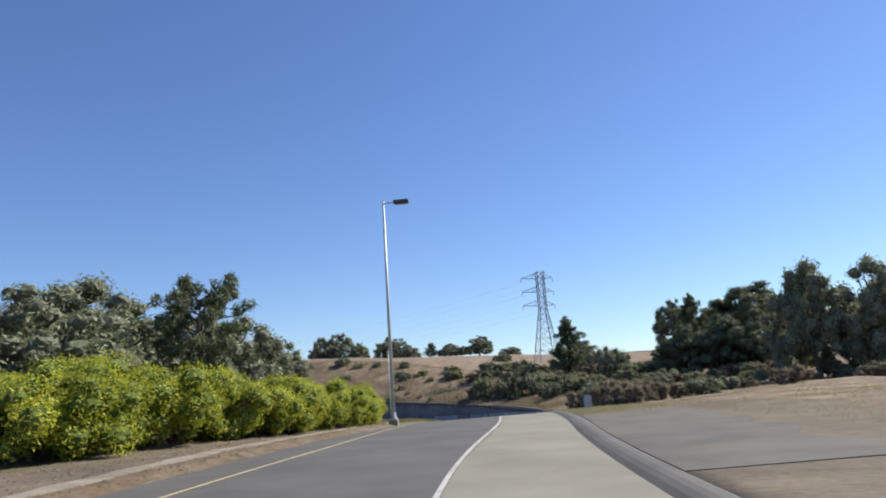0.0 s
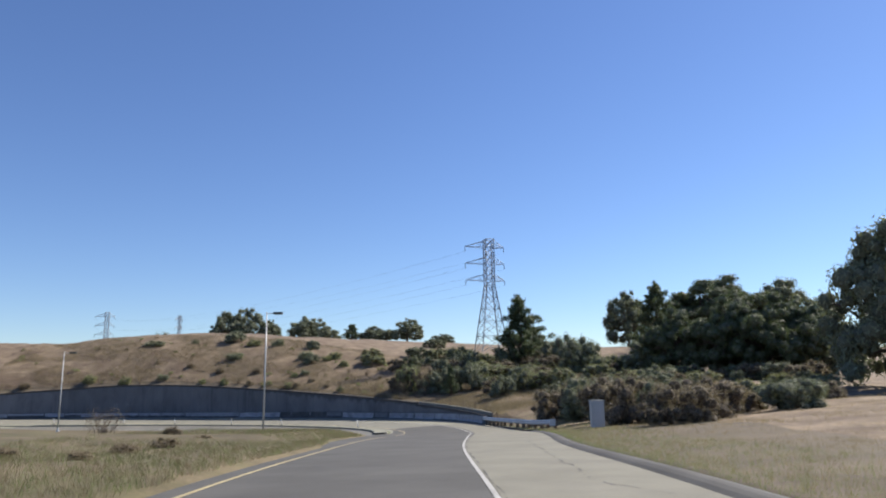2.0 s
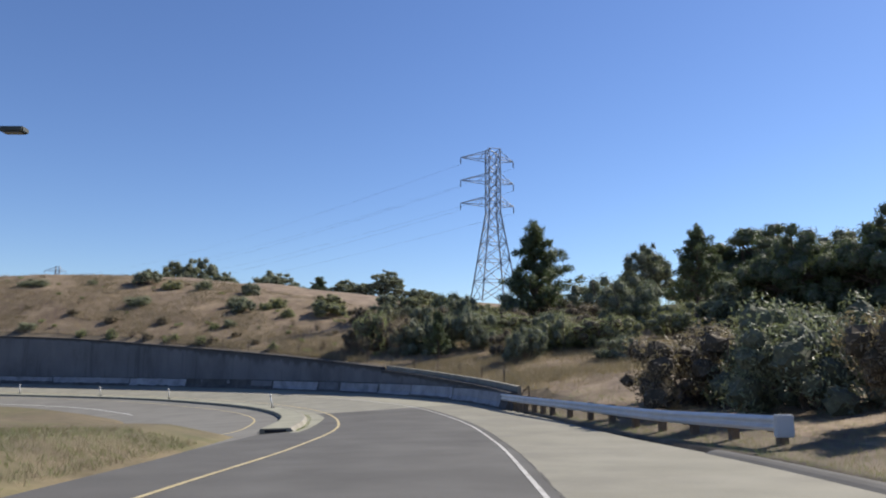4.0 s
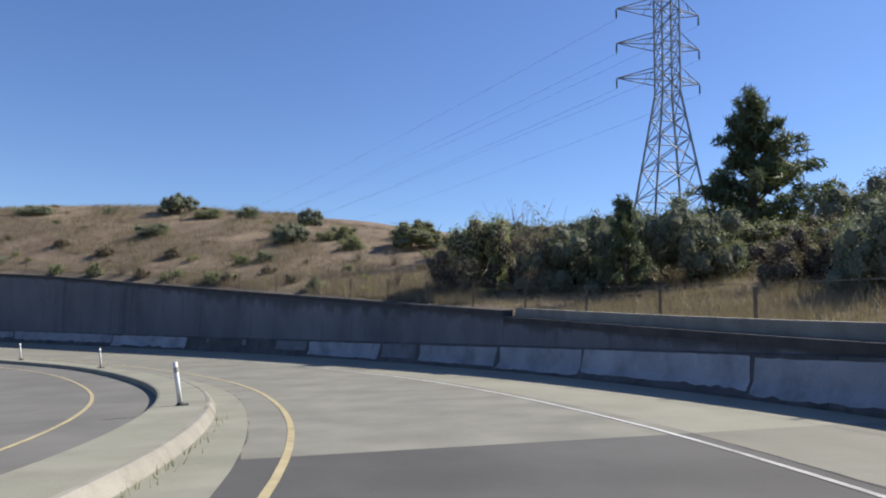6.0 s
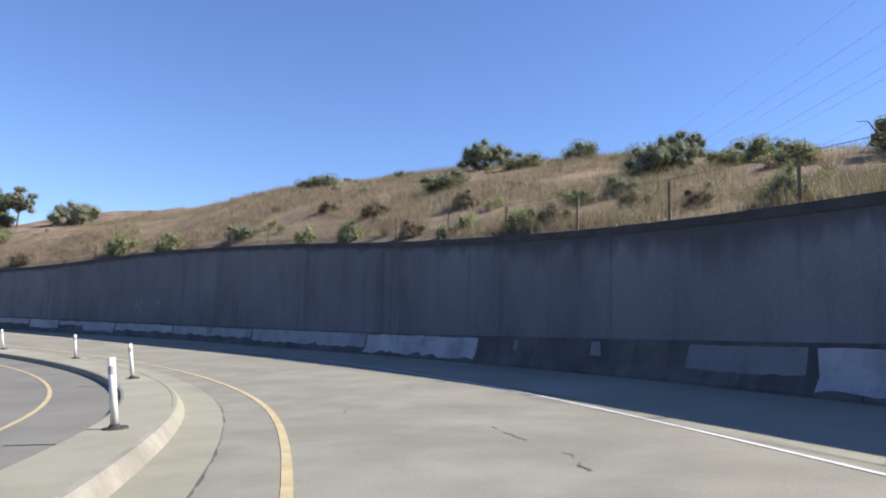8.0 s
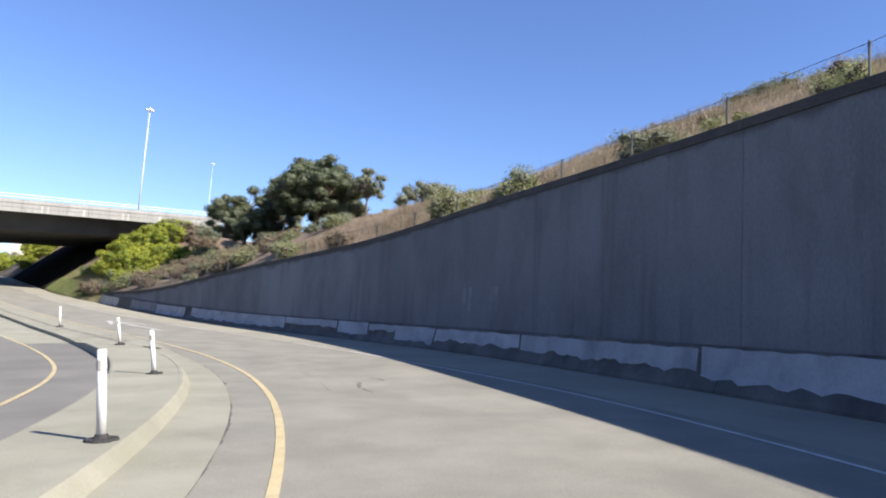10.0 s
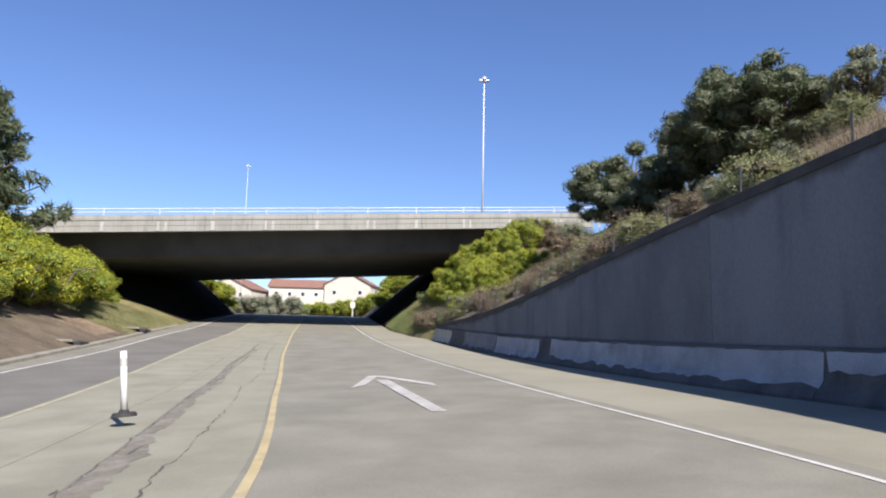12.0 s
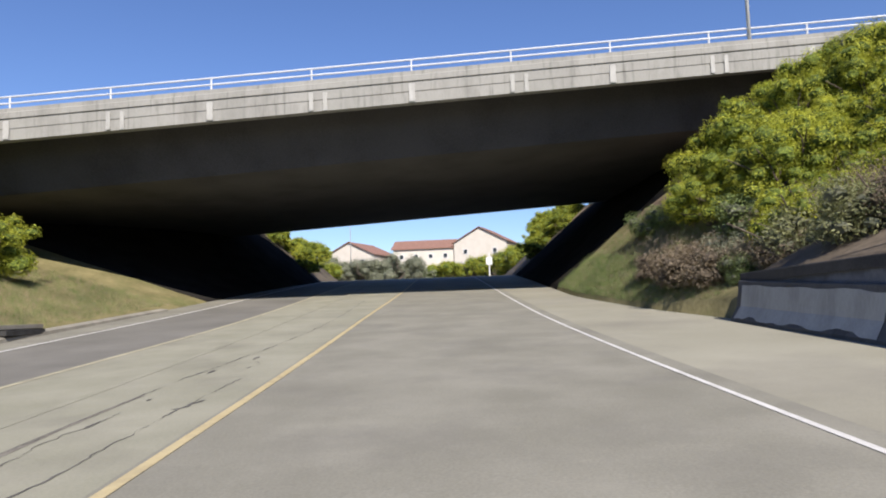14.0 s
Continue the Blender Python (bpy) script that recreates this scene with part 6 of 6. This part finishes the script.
# low scattered tufts in one mesh, then the scrub that covers the foot of the hill
def tufts(name, count, area, label, seed):
    """Many small clumps of leaves on the ground, joined."""
    rng = np.random.default_rng(seed)
    vs, mats = [], []
    for k in range(count):
        s, d, h, w = area(rng)
        p = np.array(on_ground(s, d))
        cl = [(*(rng.normal(size=2) * 0.28 * w), h * (0.25 + 0.4 * rng.random()), h * 0.32) for _ in range(7)]
        v, f = leaf_cloud(rng, cl, 4500, 0.028)
        vs.append(v + p)
        mats += [k % 3] * len(f)
    v = np.concatenate(vs)
    me = numpy_mesh(name, v, np.arange(len(v)).reshape(-1, len(f[0])), L_BROWN)
    me.materials.append(L_SAGE)
    me.materials.append(L_OLIVE)
    me.polygons.foreach_set("material_index", mats)
    return tagged(new(name, me), label=label, kind="stuff", category="scrub")


def tuft_area(rng):
    s = rng.uniform(118, 186)
    h = rng.uniform(0.3, 0.6)
    return s, right_edge(s) + 1.6 + 20 * rng.random(), h, h * rng.uniform(1.1, 1.9)


tufts("low_scrub", 90, tuft_area, "low brown and olive tufts scattered over the dry slope", 6)
for i in range(84):
    s = rs.uniform(97, 138)
    u = float(np.interp(s, [97, 110, 118, 128, 138], [11, 9, 8, 13, 17])) + 24 * rs.random() ** 0.8
    at_sd(rs.choice(["bush", "bush", "sage_bush", "brown_bush", "dark_bush", "dark_bush", "brown_bush", "bush"]), s, right_edge(s) + u, rs.uniform(1.5, 3.1) * (1.3 if 108 < s < 126 else 1.0), rs.uniform(0.85, 1.25), i + 5)
for i in range(30):
    s, u = rs.uniform(70, 102), rs.uniform(8, 34)
    at_sd(rs.choice(["bush", "dark_bush", "brown_bush", "brown_bush"]), s, right_edge(s) + u, rs.uniform(1.6, 3.2), rs.uniform(0.9, 1.3), i + 9)


def tree_to(k, x, y, top, w, sink=0.3):
    """A tree on the ground at x, y whose crown reaches the height top; w: the crown's width in metres."""
    q = np.array([x, y])
    ss = np.arange(40, 230, 1.0)
    dd = [np.hypot(*(_ctr(v) - q)) for v in ss]
    s = float(ss[int(np.argmin(dd))])
    z = ground_z(s, float(np.dot(q - _ctr(s), across(s))))
    h = max(2.0, (top - z + sink) / (0.88 if k == "broad_tree" else 0.97))
    plant(k, (x, y, z), h, w / h, int(abs(x) + y), sink)


# trees on and behind the hill, by the height of their tops
for k, x, y, top, w in [("pine", 27, 124.6, 12.4, 11.0), ("dark_bush", 33.6, 112, 7.0, 4.5), ("dark_bush", 33, 121, 8.0, 5.0), ("broad_tree", 72.3, 211, 26.0, 14.0), ("pine", 63.9, 163.9, 19.6, 13.0),
                        ("umbrella_pine", 89, 187, 28.0, 30.0), ("broad_tree", 104, 184, 24.5, 20.0), ("broad_tree", 78, 190, 19.0, 16.0), ("broad_tree", 15, 160, 9.5, 5.5), ("broad_tree", 34, 150, 10.5, 5.5),
                        ("broad_tree", -84.5, 134.8, 10.4, 4.6)]:
    tree_to(k, x, y, top, w)
for k, x, y, top, w in [("umbrella_pine", 42.5, 99, 9.4, 8.0), ("umbrella_pine", 47, 94, 10.2, 9.5), ("umbrella_pine", 51, 92, 10.9, 10.0), ("umbrella_pine", 55, 92, 9.6, 8.5), ("broad_tree", 46, 97, 6.6, 8.0),
                        ("broad_tree", 51, 96, 7.2, 9.0), ("broad_tree", 57, 92, 6.4, 7.0), ("broad_tree", 40, 103, 5.4, 7.0), ("broad_tree", 49.4, 68.5, 12.5, 11.5), ("broad_tree", 56, 66, 12.2, 12.0),
                        ("broad_tree", 62, 72, 11.5, 12.0), ("broad_tree", 66, 60, 11.0, 12.0)]:
    tree_to(k, x, y, top, w)
for k, x, y, top, w in [("broad_tree", -43.9, 252, 27.0, 13.0), ("broad_tree", -50, 250, 25.0, 12.0), ("broad_tree", -36, 250, 22.5, 9.0), ("broad_tree", -26, 275, 26.0, 18.0), ("broad_tree", -20, 272, 22.0, 13.0),
                        ("pine", -6.5, 220, 17.5, 8.0), ("broad_tree", -0.5, 222, 17.5, 9.0), ("broad_tree", 3.6, 214, 16.0, 8.0), ("broad_tree", 9.6, 209, 18.4, 9.5), ("broad_tree", 20, 228, 15.5, 9.0),
                        ("dark_bush", -70, 250, 20.0, 9.0), ("dark_bush", -36, 240, 17.0, 9.0)]:
    tree_to(k, x, y, top, w)


# ---- grass: blades that nobody could count ----
def grass(name, count, area, size, mat, label, seed):
    rng = np.random.default_rng(seed)
    per = 7
    root = np.array([on_ground(*area(rng)) for _ in range(count)])
    k = count * per
    root = np.repeat(root, per, 0)
    root[:, :2] += rng.normal(size=(k, 2)) * size * 0.35
    a = rng.uniform(0, 6.28, k)
    h = size * (0.4 + rng.random(k))
    w = size * (0.012 + 0.016 * rng.random(k))
    side = np.stack([np.cos(a) * w, np.sin(a) * w, np.full(k, 0.0)], 1)
    tip = root + np.concatenate([rng.normal(size=(k, 2)) * h[:, None] * 0.4, h[:, None]], 1)
    foot = root - np.array([0, 0, 0.03])
    vs = np.stack([foot - side, foot + side, tip], 1).reshape(-1, 3)
    me = numpy_mesh(name, vs, np.arange(k * 3).reshape(-1, 3), mat)
    return tagged(new(name, me), label=label, kind="stuff", category="grass")


def hill_area(rng):
    s = rng.uniform(99, 185)
    return s, right_edge(s) + (1.1 if s < 145 else 1.7) + 23 * rng.random() ** 1.4


def field_area(rng):
    s = rng.uniform(26, 99)
    return s, right_edge(s) + 0.4 + 22 * rng.random() ** 1.3


def verge_area(rng):
    s = rng.uniform(35, 86)
    return s, left_edge(s) - 0.2 - 9 * rng.random() ** 1.2


grass("dry_grass", 34000, hill_area, 0.26, M_STRAW, "dry straw-coloured grass on the hillside", 1)
grass("field_grass", 26000, field_area, 0.11, M_STRAW, "short dry grass beside the road", 2)
grass("verge_grass", 8000, verge_area, 0.13, L_GREEN, "greenish dry grass on the verge", 3)
grass("verge_weeds", 9000, verge_area, 0.15, L_BROWN, "brown dead weeds on the verge", 13)


def bridge_bank(rng):
    s = rng.uniform(211, 224)
    return (s, left_edge(s) - 0.2 - 6 * rng.random()) if rng.random() < 0.7 else (s + 2, right_edge(s + 2) + 0.1 + 2.5 * rng.random())


def kerb_weeds(rng):
    s = 92.5 + 17 * rng.random() ** 2
    return s, float(KERB_FOOT(s)) + 0.06 + abs(rng.normal()) * 0.07


def kerb_side(rng):
    s = rng.uniform(27, 98)
    return s, right_edge(s) + 0.15 + 3.5 * rng.random() ** 1.6


def apron_side(rng):
    s = rng.uniform(-2, 27)
    return s, 7.2 + 8 * rng.random()


def far_slope(rng):
    return rng.uniform(284, 300), rng.uniform(-14, 14)


def bank_foot(rng):
    s = rng.uniform(215.5, 227)
    return s, right_edge(s) + 0.05 + 1.5 * rng.random()


grass("bank_foot_grass", 4500, bank_foot, 0.14, L_GREEN, "strip of green grass along the foot of the bank", 24)
grass("bank_grass", 9000, bridge_bank, 0.15, L_GREEN, "short green grass on the bank by the bridge", 4)
grass("bank_straw", 6000, bridge_bank, 0.15, M_STRAW, "dry yellowish grass on the bank by the bridge", 14)
def brown_patches(rng):
    while True:
        s = rng.uniform(99, 185)
        d = right_edge(s) + (0.8 if s < 145 else 2.4) + 22 * rng.random() ** 1.3
        p = _ctr(s) + across(s) * d
        if noise.noise(Vector((p[0] * 0.16, p[1] * 0.16, 1.7))) > -0.04:
            return s, d


def litter_area(rng):
    s = rng.uniform(-4, 33)
    return s, left_edge(s) - 0.1 - 5 * rng.random() ** 1.2


grass("tall_dry_grass", 20000, brown_patches, 0.42, L_BROWN, "patches of taller brown grass on the hillside", 8)
rng_l = np.random.default_rng(12)
lv = []
for _ in range(5200):
    p = np.array(on_ground(*litter_area(rng_l), 0.02))
    a, q = rng_l.uniform(0, 6.28), 0.015 + 0.035 * rng_l.random()
    u, w = np.array([math.cos(a), math.sin(a), 0.3 * rng_l.normal()]) * q, np.array([-math.sin(a), math.cos(a), 0.3 * rng_l.normal()]) * q * 0.5
    lv += [p - u, p - w, p + u, p + w]
tagged(new("leaf_litter", numpy_mesh("leaf_litter", np.array(lv), np.arange(len(lv)).reshape(-1, 4), L_BROWN)), label="dry fallen leaves on the earth under the shrubs", kind="stuff", category="leaf litter")
grass("kerb_grass", 9000, kerb_side, 0.1, L_SAGE, "greenish grass beside the dark kerb", 6)
grass("apron_grass", 7000, apron_side, 0.09, M_STRAW, "thin dry grass beyond the apron", 7)
grass("far_verge_grass", 2500, far_slope, 0.25, M_STRAW, "dry grass on the rise beyond the bridge", 5)
rng_w = np.random.default_rng(9)
wv = []
for _ in range(260):
    s, d = kerb_weeds(rng_w)
    p = np.array(on_road(s, d, 0.0))
    a, h = rng_w.uniform(0, 6.28), 0.05 + 0.09 * rng_w.random()
    o = np.array([math.cos(a), math.sin(a), 0]) * 0.008
    wv += [p - o, p + o, p + np.array([*(rng_w.normal(size=2) * 0.04), h])]
tagged(new("kerb_weeds", numpy_mesh("kerb_weeds", np.array(wv), np.arange(len(wv)).reshape(-1, 3), L_SAGE)), label="small green weeds in the gutter along the kerb", kind="stuff", category="weeds")
